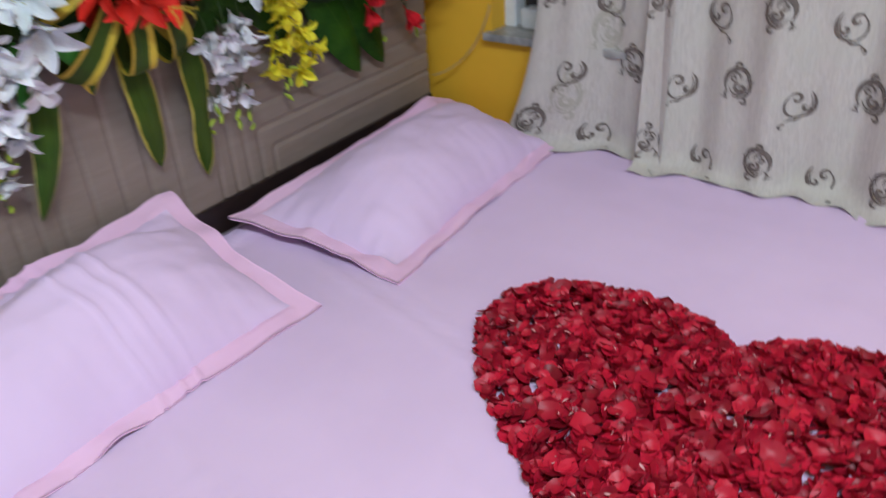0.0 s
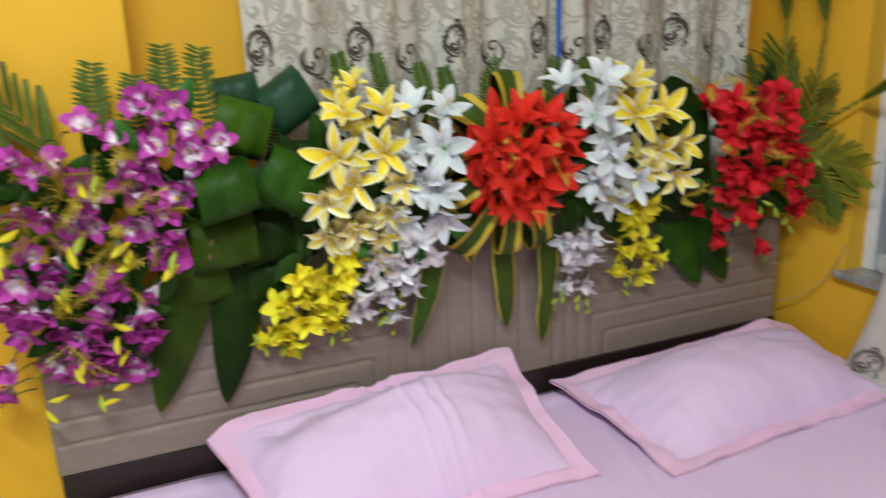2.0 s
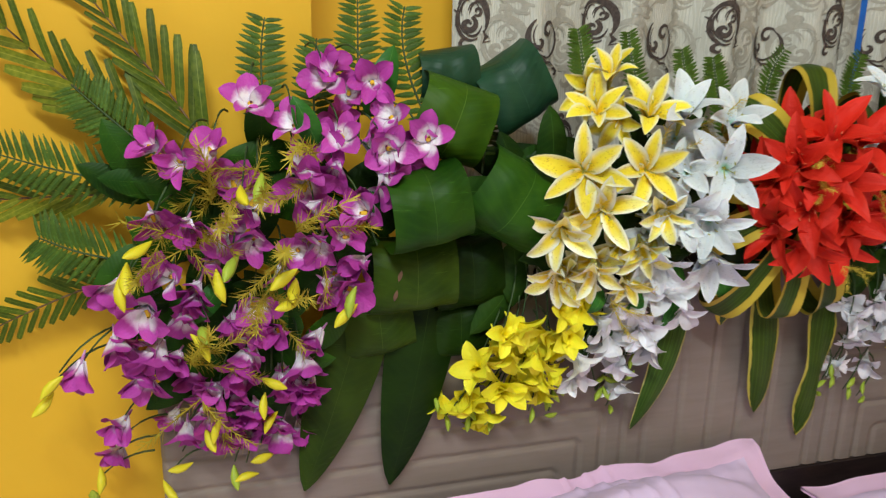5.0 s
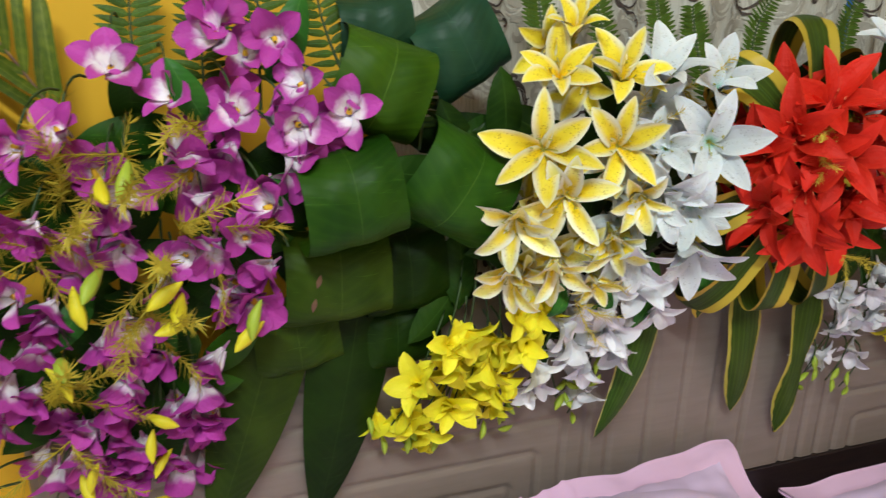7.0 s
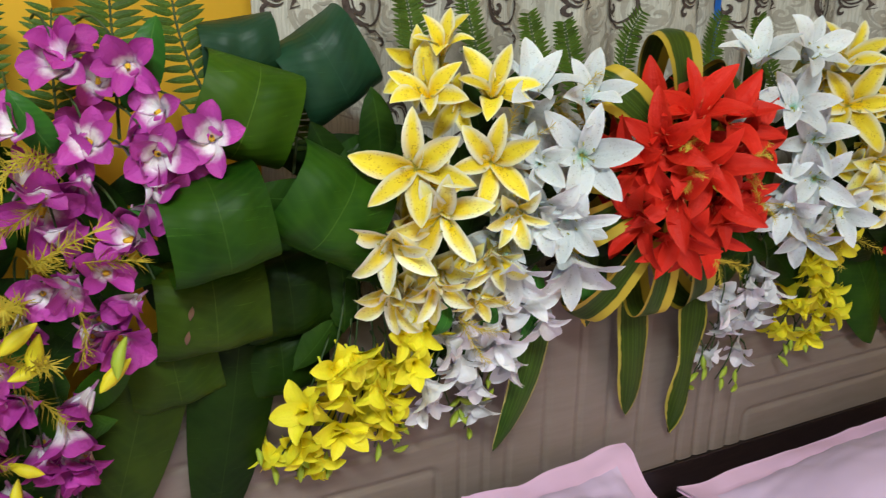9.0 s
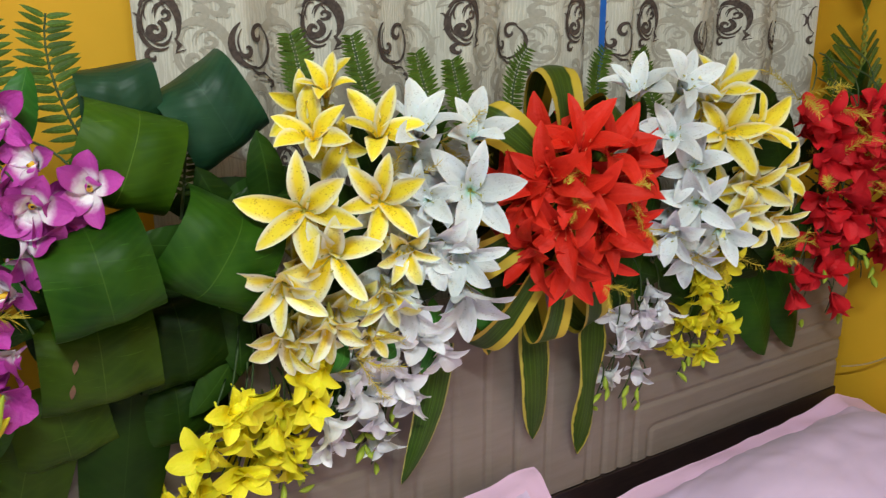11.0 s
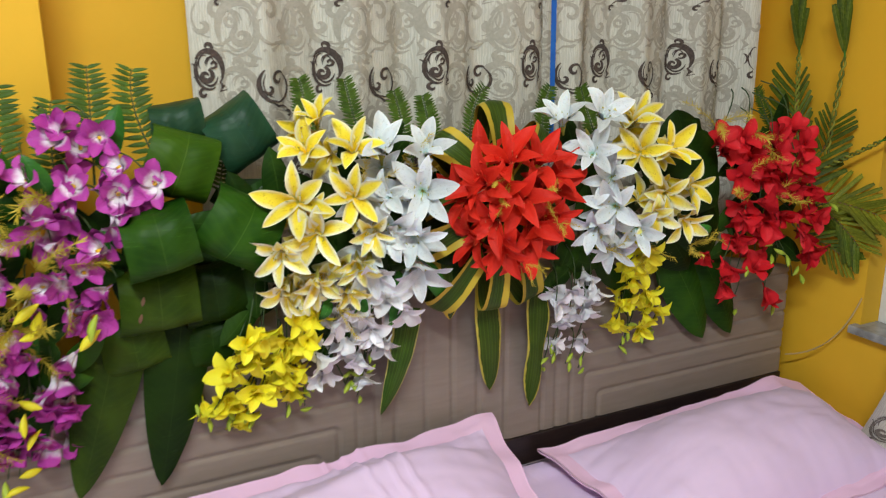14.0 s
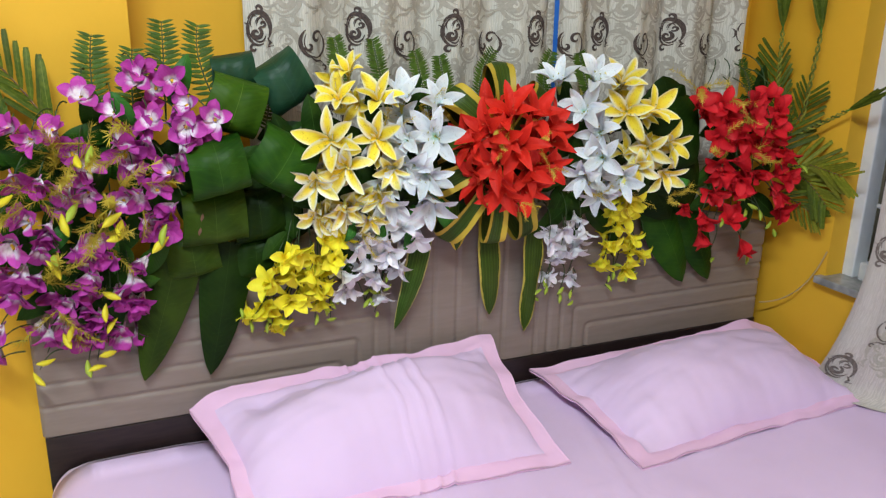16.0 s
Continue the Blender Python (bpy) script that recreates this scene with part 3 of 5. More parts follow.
def pillow(tl, tr, br, bl, high, seed, pleats, arch, label):
    c = [Vector(p) for p in (tl, tr, br, bl)]
    base = sum(c, Vector()) / 4
    root = thing("pillow", base, label, "pillow", "pillows on the bed")
    F = 0.058

    def top(u, v):
        p = c[0].lerp(c[1], u).lerp(c[3].lerp(c[2], u), v)
        a = min(1.0, max(0.0, (0.5 - abs(u - 0.5) - F) / (0.5 - F)))
        b = min(1.0, max(0.0, (0.5 - abs(v - 0.5) - F * 1.6) / (0.5 - F * 1.6)))
        h = high * (1 - (1 - a) ** 2.6) ** 0.8 * (1 - (1 - b) ** 2.4) ** 0.78
        ridge = min(1.0, max(0.0, (0.43 + 0.06 * math.sin(u * 5 + seed) - v) / 0.27))
        h -= (0.030 if arch > 0 else 0.012) * ridge * ridge * (3 - 2 * ridge) * min(1.0, a * 4) * min(1.0, b * 4)
        w = 0.010 * noise.noise((u * 4 + seed, v * 3, 1)) * (1 if h > 0 else 0.35) + 0.004 * noise.noise((u * 13 + seed, v * 9, 5)) + 0.004 * (1 - a) * (a > 0) * noise.noise((u * 3, v * 16 + seed, 2)) + 0.004 * (1 - b) * (b > 0) * noise.noise((u * 24 + seed, v * 3, 8))
        q = u if arch > 0 else 1 - u
        p = p + Vector((0, 0, h + w + abs(arch) * min(1.0, q / 0.12) * (1 - q) ** 1.2 * (1 - v) ** 3))
        for q in pleats:
            p.z += 0.0055 * math.exp(-((u - q - 0.05 * math.sin(v * 2.2)) / 0.006) ** 2)
        e = Vector((base.x, base.y, p.z)) - p
        p += Vector((0.007 * noise.noise((u * 5, v * 5, seed)), 0.007 * noise.noise((u * 6, v * 4, seed + 9)), 0.010 * (h <= 0.0) * noise.noise((u * 9 + seed, v * 7, 4))))
        return p + e * (0.15 * (math.sin(math.pi * u) * (1 - abs(2 * v - 1)) * 0 + 0.35 * (math.sin(math.pi * u) * abs(2 * v - 1) ** 3 + math.sin(math.pi * v) * abs(2 * u - 1) ** 3)))

    NU, NV = 110, 64
    vs, fs, uvs = grid(top, NU, NV)
    body, rim = [], []
    for f in fs:
        u = sum(uvs[i][0] for i in f) / 4
        v = sum(uvs[i][1] for i in f) / 4
        (body if F < u < 1 - F and F * 1.6 < v < 1 - F * 1.6 else rim).append(f)
    low = [(x, y, max(sheet_z(x, y) + 0.001, z - 0.004 - 0.10 * max(0, z - base.z))) for x, y, z in vs]
    n = len(vs)
    under = [tuple(i + n for i in reversed(f)) for f in fs]
    ring = [i for i in range(NU + 1)] + [j * (NU + 1) + NU for j in range(1, NV + 1)] + [NV * (NU + 1) + i for i in range(NU - 1, -1, -1)] + [j * (NU + 1) for j in range(NV - 1, 0, -1)]
    side = [(ring[k], ring[(k + 1) % len(ring)], ring[(k + 1) % len(ring)] + n, ring[k] + n) for k in range(len(ring))]
    piece("cover", data("cover", vs, body, M["sheet"], uvs), root, off(root))
    piece("border", data("border", list(vs) + low, rim + under + side, M["flange"], uvs + uvs), root, off(root), "flat pink border of the pillowcase")
    return root


pillow((0.278, -0.045, 0.652), (0.985, -0.022, 0.705), (1.005, -0.372, 0.551), (0.335, -0.36, 0.551), 0.10, 1.0, (0.47, 0.53, 0.575), 0.042, "plump pale pink pillow with flat border, leaning on headboard")
pillow((1.085, -0.045, 0.607), (1.865, -0.06, 0.607), (1.875, -0.41, 0.551), (1.13, -0.45, 0.551), 0.105, 7.0, (), -0.045, "plump pale pink pillow with flat border beside the window")


# ---- curtains ----
def scroll(cx, cz, r, turns, start, flip=1, w=0.006, inner=0.15):
    pts = []
    n = int(18 * turns)
    for i in range(n + 1):
        t = i / n
        rr = r * (1 - (1 - inner) * t ** 0.8)
        a = start + flip * turns * 2 * math.pi * t
        pts.append((cx + rr * math.cos(a), cz + rr * math.sin(a), w * (0.25 + 1.1 * math.sin(math.pi * min(1, 0.15 + 0.85 * t)))))
    return pts


def arc(cx, cz, rx, rz, a0, a1, w0, w1, n=16):
    """A stroke on an ellipse, thickest in its middle."""
    return [(cx + rx * math.cos(a0 + (a1 - a0) * i / n), cz + rz * math.sin(a0 + (a1 - a0) * i / n), w0 + (w1 - w0) * math.sin(math.pi * i / n)) for i in range(n + 1)]


def crest(cx, cz, s, flip, wide=1.0):
    """A teardrop of leafy scrolls."""
    m = lambda pts: [(cx + flip * x * s * wide, cz + z * s, w * s * 1.05) for x, z, w in pts]
    return [m(arc(0, 0, 0.027, 0.038, -0.6, 2.5, 0.002, 0.012)), m(arc(0, 0, 0.024, 0.036, 2.3, 5.2, 0.0015, 0.006)), m(arc(0.0, 0.002, 0.020, 0.030, 2.2, 4.4, 0.001, 0.003)),
            m(scroll(-0.004, -0.010, 0.014, 1.2, 1.2, -1, 0.007, 0.25)), m(arc(0.010, 0.004, 0.013, 0.024, 0.4, 3.0, 0.001, 0.004)), m(arc(0.004, 0.006, 0.010, 0.020, 0.3, 2.8, 0.001, 0.0025)), m(arc(0.002, -0.004, 0.016, 0.025, 3.6, 6.0, 0.001, 0.004)), m(scroll(0.010, 0.012, 0.008, 1.0, 4.0, 1, 0.004, 0.3)), m(arc(-0.006, 0.014, 0.010, 0.016, 1.2, 3.8, 0.001, 0.003)),
            m([(0.020, -0.020, 0.002), (0.026, -0.030, 0.007), (0.020, -0.040, 0.004), (0.034, -0.036, 0.001)]), m(scroll(0.002, 0.046, 0.010, 0.9, 4.6, 1, 0.005, 0.3)), m(scroll(-0.010, -0.044, 0.010, 0.8, 1.4, 1, 0.005, 0.3)),
            m(arc(-0.03, 0.0, 0.008, 0.014, -1.2, 1.6, 0.001, 0.004, 8))]


def open_scroll(cx, cz, s, flip):
    """Two open curls that meet at the foot."""
    m = lambda pts: [(cx + flip * x * s, cz + z * s, w * s * 0.95) for x, z, w in pts]
    return [m(arc(-0.002, 0.004, 0.030, 0.034, 2.2, 4.9, 0.002, 0.010)), m(arc(0.0, 0.005, 0.024, 0.027, 2.4, 4.6, 0.001, 0.003)), m(arc(0.006, -0.002, 0.026, 0.030, 4.5, 7.2, 0.002, 0.006)), m(scroll(0.010, 0.014, 0.016, 0.9, 0.9, 1, 0.006, 0.2)),
            m(scroll(-0.012, -0.006, 0.011, 0.8, 3.4, 1, 0.006, 0.3)), m([(-0.006, -0.032, 0.002), (0.006, -0.040, 0.006), (0.020, -0.040, 0.003), (0.034, -0.050, 0.001)]), m(scroll(0.032, -0.058, 0.009, 0.8, 2.4, -1, 0.004))]


def linked(strokes):
    """The strokes, with thin threads that tie each loose group to the rest."""
    groups = [[p] for p in strokes]
    while len(groups) > 1:
        a = groups.pop()
        near = min(((p[0] - q[0]) ** 2 + (p[1] - q[1]) ** 2, k, p, q) for p in sum(a, []) for k, g in enumerate(groups) for q in sum(g, []))
        d, k, p, q = near
        groups[k] += a
        if d > 1e-8:
            groups[k].append([(p[0] + (q[0] - p[0]) * t, p[1] + (q[1] - p[1]) * t, 0.002) for t in (-0.1, 0.5, 1.1)])
    return groups[0]


def ribbons(strokes, surf, lift):
    out = []
    for pts in strokes:
        vs, fs = [], []
        for i, (x, z, w) in enumerate(pts):
            x0, z0, _ = pts[max(0, i - 1)]
            x1, z1, _ = pts[min(len(pts) - 1, i + 1)]
            d = math.hypot(x1 - x0, z1 - z0) or 1
            nx, nz = -(z1 - z0) / d * w / 2, (x1 - x0) / d * w / 2
            vs += [surf(x + nx, z + nz, lift), surf(x - nx, z - nz, lift)]
            if i:
                fs.append((2 * i - 2, 2 * i - 1, 2 * i + 1, 2 * i))
        out.append((vs, fs, [(0.5, 0.5)] * len(vs)))
    return join(out)


def curtain(surf, s0, s1, z0, z1, label, motifs, beige, nu, brown, cloth):
    root = thing("curtain", surf((s0 + s1) / 2, z0, 0), label, "curtain", "patterned curtains")

    def f(u, v):
        s, z = s0 + (s1 - s0) * u, z0 + (z1 - z0) * v
        return surf(s, z, 0)

    vs, fs, uvs = grid(f, nu, 60)
    uvs = [(s0 + (s1 - s0) * u, z0 + (z1 - z0) * v) for u, v in uvs]
    back = [surf(a, b, -0.002) for a, b in uvs]
    n = len(vs)
    piece("cloth", data("cloth", vs + back, fs + [tuple(i + n for i in reversed(q)) for q in fs], cloth, uvs + uvs), root, off(root))
    inside = lambda groups: [g for g in ([p for p in strokes if all(s0 < q[0] < s1 and z0 < q[1] < min(z1, 1.75) for q in p)] for strokes in groups) if g]
    v, f2, u = ribbons([p for g in inside(beige) for p in g], surf, 0.0012)
    woven = piece("scroll_weave", data("scroll_weave", v, f2, M["motif_beige"], u), root, off(root), "beige woven scrolls")
    woven["kind"] = "stuff"
    for strokes in inside(motifs):
        v, f2, u = ribbons(linked(strokes), surf, 0.0022)
        piece("brown_motif", data("brown_motif", v, f2, brown, u), root, off(root), "dark brown flocked scroll")
    return root


def north_surf(x, z, lift):
    k = x * 2 * math.pi
    y = 0.118 - 0.024 * math.sin(k / 0.185 + 0.9 + 0.4 * math.sin(k / 0.9)) - 0.007 * math.sin(k / 0.083 + z) - 0.004 * math.sin(z * 3 + x * 9)
    return x, y - lift, z


def motif_rows(xs, zs, size, dx, wide=1.0):
    dark, pale = [], []
    for r, z in enumerate(zs):
        for k, x in enumerate(xs):
            x2, flip = x + (r % 2) * dx / 2, (-1) ** k
            if (k + r) % 2 == 0:
                dark.append(crest(x2, z, size, flip, wide))
            else:
                dark.append(open_scroll(x2, z - 0.028, size, -flip))
            pale.append(crest(x2 + dx * 0.5, z + 0.07, size * 1.35, -flip))
            pale.append(crest(x2 + dx * 0.42, z - 0.035, size * 1.1, flip, 1.2))
            pale.append(open_scroll(x2 + dx * 0.1, z + 0.085, size * 1.4, flip))
    return dark, pale


DX = 0.108
d1, p1 = motif_rows([0.49 + DX * k for k in range(13)], [1.02, 1.215, 1.41, 1.605, 1.80, 1.995], 0.9, DX)
curtain(north_surf, 0.462, 1.196, 0.93, 2.25, "cream curtain with brown scroll pattern behind the flowers", d1, p1, 150, M["motif"], M["curtain"])
curtain(lambda x, z, l: north_surf(x + 0.06, z, l)[:0] + (x, north_surf(x + 0.06, z, l)[1] + 0.014, z), 1.165, 1.792, 0.93, 2.25, "cream curtain with brown scroll pattern behind the flowers", d1, p1, 120, M["motif"], M["curtain"])
strap = thing("curtain_ribbon", (1.196, 0.1, 1.3), "narrow bright blue ribbon hanging between the curtains", "ribbon")
piece("ribbon", data("ribbon", *grid(lambda u, v: (1.178 + 0.011 * u + 0.002 * math.sin(v * 9), 0.083 + 0.003 * math.sin(v * 7 + u), 1.05 + 1.2 * v), 3, 40)[:2], M["blue"]), strap, off(strap))
piece("rod", data("rod", *tube([(0.4, 0.12, 2.26), (1.85, 0.12, 2.26)], 0.012, sides=10)[:2], M["frame"]), thing("curtain_rod", (1.1, 0.12, 2.26), "white metal curtain rod over the window", "curtain rod"), Matrix.Translation((-1.1, -0.12, -2.26)))


def east_surf(s, z, lift):
    """s runs from the headboard along the east wall; the foot spreads onto the bed."""
    k = s * 2 * math.pi
    low = max(0.0, min(1.0, (0.95 - z) / 0.4))
    x = 1.866 - 0.028 * math.sin(k / 0.30 + 0.6) - 0.008 * math.sin(k / 0.11 + z * 2) - 0.012 * low * math.sin(k / 0.43 + 1.0) - 0.012 * low
    y = -0.345 - s + 0.09 * low ** 2 * max(0.0, 1 - s / 0.25)
    zz = z
    if z < SHEET + 0.02:
        zz = SHEET + 0.006 + 0.004 * math.sin(k / 0.09)
        x -= (SHEET + 0.02 - z) * (0.75 + 0.25 * math.sin(k / 0.37 + 0.5))
    return x - lift, y, zz + lift * 0.6


d2, p2 = motif_rows([0.04 + 0.125 * k for k in range(11)], [0.61, 0.77, 0.93, 1.09, 1.25, 1.41, 1.57, 1.73, 1.89], 0.84, 0.125, 1.3)
curtain(east_surf, 0.0, 0.33, SHEET - 0.035, 2.2, "narrow rosy beige curtain toned darker for shade, brown scrolls, hem on the bed", d2, p2[::33], 50, M["motif_pale"], M["curtain_rose_shaded"])


def east_front(s, z, lift):
    x, y, zz = east_surf(s + 0.11, z, lift)
    return x - 0.010 - 0.012 * max(0.0, 1 - s / 0.5) * max(0.0, min(1.0, (1.1 - z) / 0.5)), y + 0.11, zz


curtain(east_front, 0.27, 1.25, SHEET - 0.032, 2.2, "wide rosy beige curtain toned darker for shade, brown scrolls, hem on the bed", d2, p2[::33], 130, M["motif_pale"], M["curtain_rose_shaded"])
piece("rod", data("rod", *tube([(1.87, -0.28, 2.21), (1.87, -1.66, 2.21)], 0.012, sides=10)[:2], M["frame"]), thing("curtain_rod", (1.87, -0.9, 2.21), "white metal curtain rod over the window", "curtain rod"), Matrix.Translation((-1.87, 0.9, -2.21)))
cable = thing("cable", (1.9, -0.08, 0.7), "thin pale cable running along the yellow wall", "cable")
piece("cord", data("cord", *tube(bend((1.866, -0.004, 0.665), (1.906, -0.168, 0.86), (0.004, -0.02, -0.03), 12), 0.0022)[:2], M["wire"]), cable, off(cable))


# ---- the heart of rose petals ----
heart = thing("rose_petal_heart", (1.1, -1.03, SHEET), "heart of crimson rose petals laid on the pink sheet", "petal heart")
HC, HA = Vector((1.088, -1.048)), 0.07


def heart_xy(a, k):
    hx, hy = 16 * math.sin(a) ** 3, 13 * math.cos(a) - 5 * math.cos(2 * a) - 2 * math.cos(3 * a) - math.cos(4 * a)
    up, across = (hy * 0.026 if hy < 5 else 0.13 + (hy - 5) * 0.0145) * k, hx * 0.0246 * k
    return HC.x + up * math.cos(HA) - across * math.sin(HA), HC.y + up * math.sin(HA) + across * math.cos(HA)


def cup(seed, r):
    rng = random.Random(seed)
    n, vs, uvs = 9, [(0, 0, 0.0)], [(0.5, 0.2)]
    for ring, rr in ((1, 0.55), (2, 1.0)):
        for k in range(n):
            a = 2 * math.pi * k / n
            q = r * rr * (0.85 + 0.3 * rng.random()) * (1.15 if k < 5 else 0.9)
            vs.append((q * math.cos(a), q * 0.85 * math.sin(a), (rr ** 2) * r * (0.25 + 0.35 * math.sin(a + seed) + 0.15 * rng.random())))
            uvs.append((0.5 + 0.5 * math.cos(a) * rr, 0.5 + 0.5 * math.sin(a) * rr))
    fs = [(0, 1 + k, 1 + (k + 1) % n) for k in range(n)] + [(1 + k, 1 + n + k, 1 + n + (k + 1) % n, 1 + (k + 1) % n) for k in range(n)]
    return vs, fs, uvs


CUPS = [cup(i, 0.0098 + 0.0008 * i) for i in range(8)]
CUP_DATA = [data("rose_petal", v, f, M["rose"], u) for v, f, u in CUPS]
rng = random.Random(4)
bulk, single = [], 0
for i in range(5600):
    k = math.sqrt(rng.random())
    if i < 560:
        k = 0.97 + 0.05 * rng.random()
    x, y = heart_xy(rng.random() * 2 * math.pi, k)
    z = sheet_z(x, y) + 0.003 + 0.018 * rng.random() * (1.0 if k < 0.95 else 0.5)
    m = Matrix.Translation((x, y, z)) @ Euler((rng.gauss(0, 0.34), rng.gauss(0, 0.34), rng.random() * 6.3)).to_matrix().to_4x4() @ Matrix.Scale(0.75 + 0.5 * rng.random(), 4)
    c = rng.randrange(8)
    if single < 300 and x > 1.0 and y > -1.0 and i % 2:
        piece("rose_petal", CUP_DATA[c], heart, off(heart) @ m)
        single += 1
    else:
        v, f, u = CUPS[c]
        bulk.append(([m @ Vector(p) for p in v], f, u))
rest = piece("rose_petals", data("rose_petals", *join(bulk)[:2], M["rose"], join(bulk)[2]), heart, off(heart))
rest["kind"] = "stuff"
bits = []
for i in range(190):
    x, y = heart_xy(rng.random() * 2 * math.pi, math.sqrt(rng.random()) * 0.95)
    m = Matrix.Translation((x, y, sheet_z(x, y) + 0.020 + 0.004 * rng.random())) @ Euler((rng.gauss(0, 0.3), rng.gauss(0, 0.3), rng.random() * 6.3)).to_matrix().to_4x4() @ Matrix.Scale(0.6 + 0.7 * rng.random(), 4)
    v, f, u = grid(lambda a, b: ((b - 0.5) * 0.009, (a - 0.5) * 0.0026 * math.sin(math.pi * (0.1 + 0.8 * b)), 0.0012 * math.sin(3 * b)), 2, 4)
    bits.append(([m @ Vector(p) for p in v], f, u))
v, f, u = join(bits)
sliver = piece("petal_sliver", data("petal_sliver", v, f, M["sliver"], u), heart, off(heart), "pale pink slivers of torn petals")
sliver["kind"] = "stuff"


# ---- flowers and leaves ----
def petal(length, width, a0, a1, cup=0.25, wave=0.0, seed=0, nu=8, nv=10, widest=0.55, base=0.28, tip=1.9, rib=0.07, curl=1.0):
    """A petal that leaves the flower's axis at a0 degrees and ends at a1, with u across it and v along it."""
    path, x, z = [], 0.0, 0.0
    for j in range(nv + 1):
        path.append((x, z, radians(a0 + (a1 - a0) * (j / nv) ** curl)))
        x += length / nv * math.sin(path[-1][2])
        z += length / nv * math.cos(path[-1][2])

    def f(u, v):
        px, pz, a = path[round(v * nv)]
        if v < widest:
            w = base + (1 - base) * math.sin(math.pi / 2 * v / widest) ** 1.2
        else:
            w = max(0.03, 1 - ((v - widest) / (1 - widest)) ** tip) ** 0.8
        w *= width / 2
        s = 2 * u - 1
        lift = cup * w * s * s + wave * w * math.sin(v * 8 + seed * 1.7 + s * 2) * abs(s) - rib * width * math.exp(-(s / 0.22) ** 2) * (1 - v)
        return px - lift * math.cos(a), s * w, pz + lift * math.sin(a)

    return grid(f, nu, nv)


def petals(name, mat, variants, **k):
    return [data(name, *petal(seed=i, **{**k, **v})[:2], mat, petal(seed=i, **{**k, **v})[2]) for i, v in enumerate(variants)]


def lily_set(mat, w=1.0, tip=1.85, long=1.0):
    return petals("petal", mat, [dict(length=1.22 * long, width=0.46 * w, a0=32, a1=98), dict(length=1.16 * long, width=0.37 * w, a0=28, a1=90), dict(length=1.26 * long, width=0.45 * w, a0=34, a1=128, curl=1.9), dict(length=1.2 * long, width=0.43 * w, a0=26, a1=78)], cup=0.34, wave=0.22, tip=tip, widest=0.54, base=0.34)


def orchid_set(mat, w=1.0, tip=2.4, widest=0.6, out=0):
    return petals("petal", mat, [dict(length=1.08, width=0.54 * w, a0=26, a1=64 + out), dict(length=1.04, width=0.72 * w, a0=30, a1=82 + out), dict(length=1.06, width=0.56 * w, a0=20, a1=50 + out), dict(length=1.10, width=0.64 * w, a0=38, a1=88 + out)], cup=0.36, wave=0.10, tip=tip, widest=widest, base=0.3)


def stamens(mat):
    ps = [tube(bend((0, 0, 0.05), (0.20 * math.cos(a), 0.20 * math.sin(a), 0.42), (0.05 * math.cos(a), 0.06 * math.sin(a), 0), 3), 0.012, 0.01, 4) for a in (0.3, 1.4, 2.4, 3.5, 4.5, 5.6)]
    ps += [tube([(0.20 * math.cos(a) - 0.03, 0.20 * math.sin(a), 0.42), (0.20 * math.cos(a) + 0.03, 0.20 * math.sin(a) + 0.02, 0.44)], 0.016, 0.012, 4) for a in (0.3, 1.4, 2.4, 3.5, 4.5, 5.6)]
    ps.append(tube([(0, 0, -0.35), (0, 0, -0.1), (0, 0, 0.08)], 0.03, 0.11, 6))
    v, f, u = join(ps)
    return data("stamens", v, f, mat, u)


def lip_data(mat, spot=None):
    """The tongue and throat of an orchid, with a bead of pollen in it."""
    tongue = grid(lambda u, v: (0.36 * v * (1.1 - 0.2 * v), (u - 0.5) * 0.36 * (0.4 + v), 0.16 + 0.24 * math.sin(v * 2.4) - 0.9 * (u - 0.5) ** 2 * 0.4), 3, 4)
    v, f, u = join([tongue, tube([(0, 0, -0.3), (0, 0, 0.0), (0.03, 0, 0.22)], 0.03, 0.09, 6)])
    if not spot:
        return data("lip", v, f, mat, u)
    bead = tube([(0.02, 0, 0.20), (0.05, 0, 0.26), (0.09, 0, 0.36), (0.10, 0, 0.40)], 0.085, 0.04, 7)
    n = len(f)
    me = data("lip", *join([(v, f, u), bead])[:2], [mat, spot], join([(v, f, u), bead])[2])
    for p in me.polygons:
        p.material_index = int(p.index >= n)
    return me


SETS = dict(
    cl=lily_set(M["cream_lily"]), yl=lily_set(M["yellow_lily"]), wl=lily_set(M["white_lily"]), rl=lily_set(M["red_lily"], 0.94, 1.4, 1.04), po=orchid_set(M["purple"]), pp=orchid_set(M["purple_pale"]),
    wo=orchid_set(M["white_orchid"], 0.88, 1.9, 0.52, 26), yo=orchid_set(M["yellow_orchid"], 0.88, 1.9, 0.52, 26), ro=orchid_set(M["red_orchid"], 1.0, 1.9),
)
MID = dict(lily=stamens(M["stamen"]), red=stamens(M["red_stamen"]), orchid=lip_data(M["purple_pale"], M["lip"]), white=lip_data(M["white_orchid"]), yellow=lip_data(M["yellow_orchid"]), redo=lip_data(M["red_orchid"]))
rng = random.Random(11)


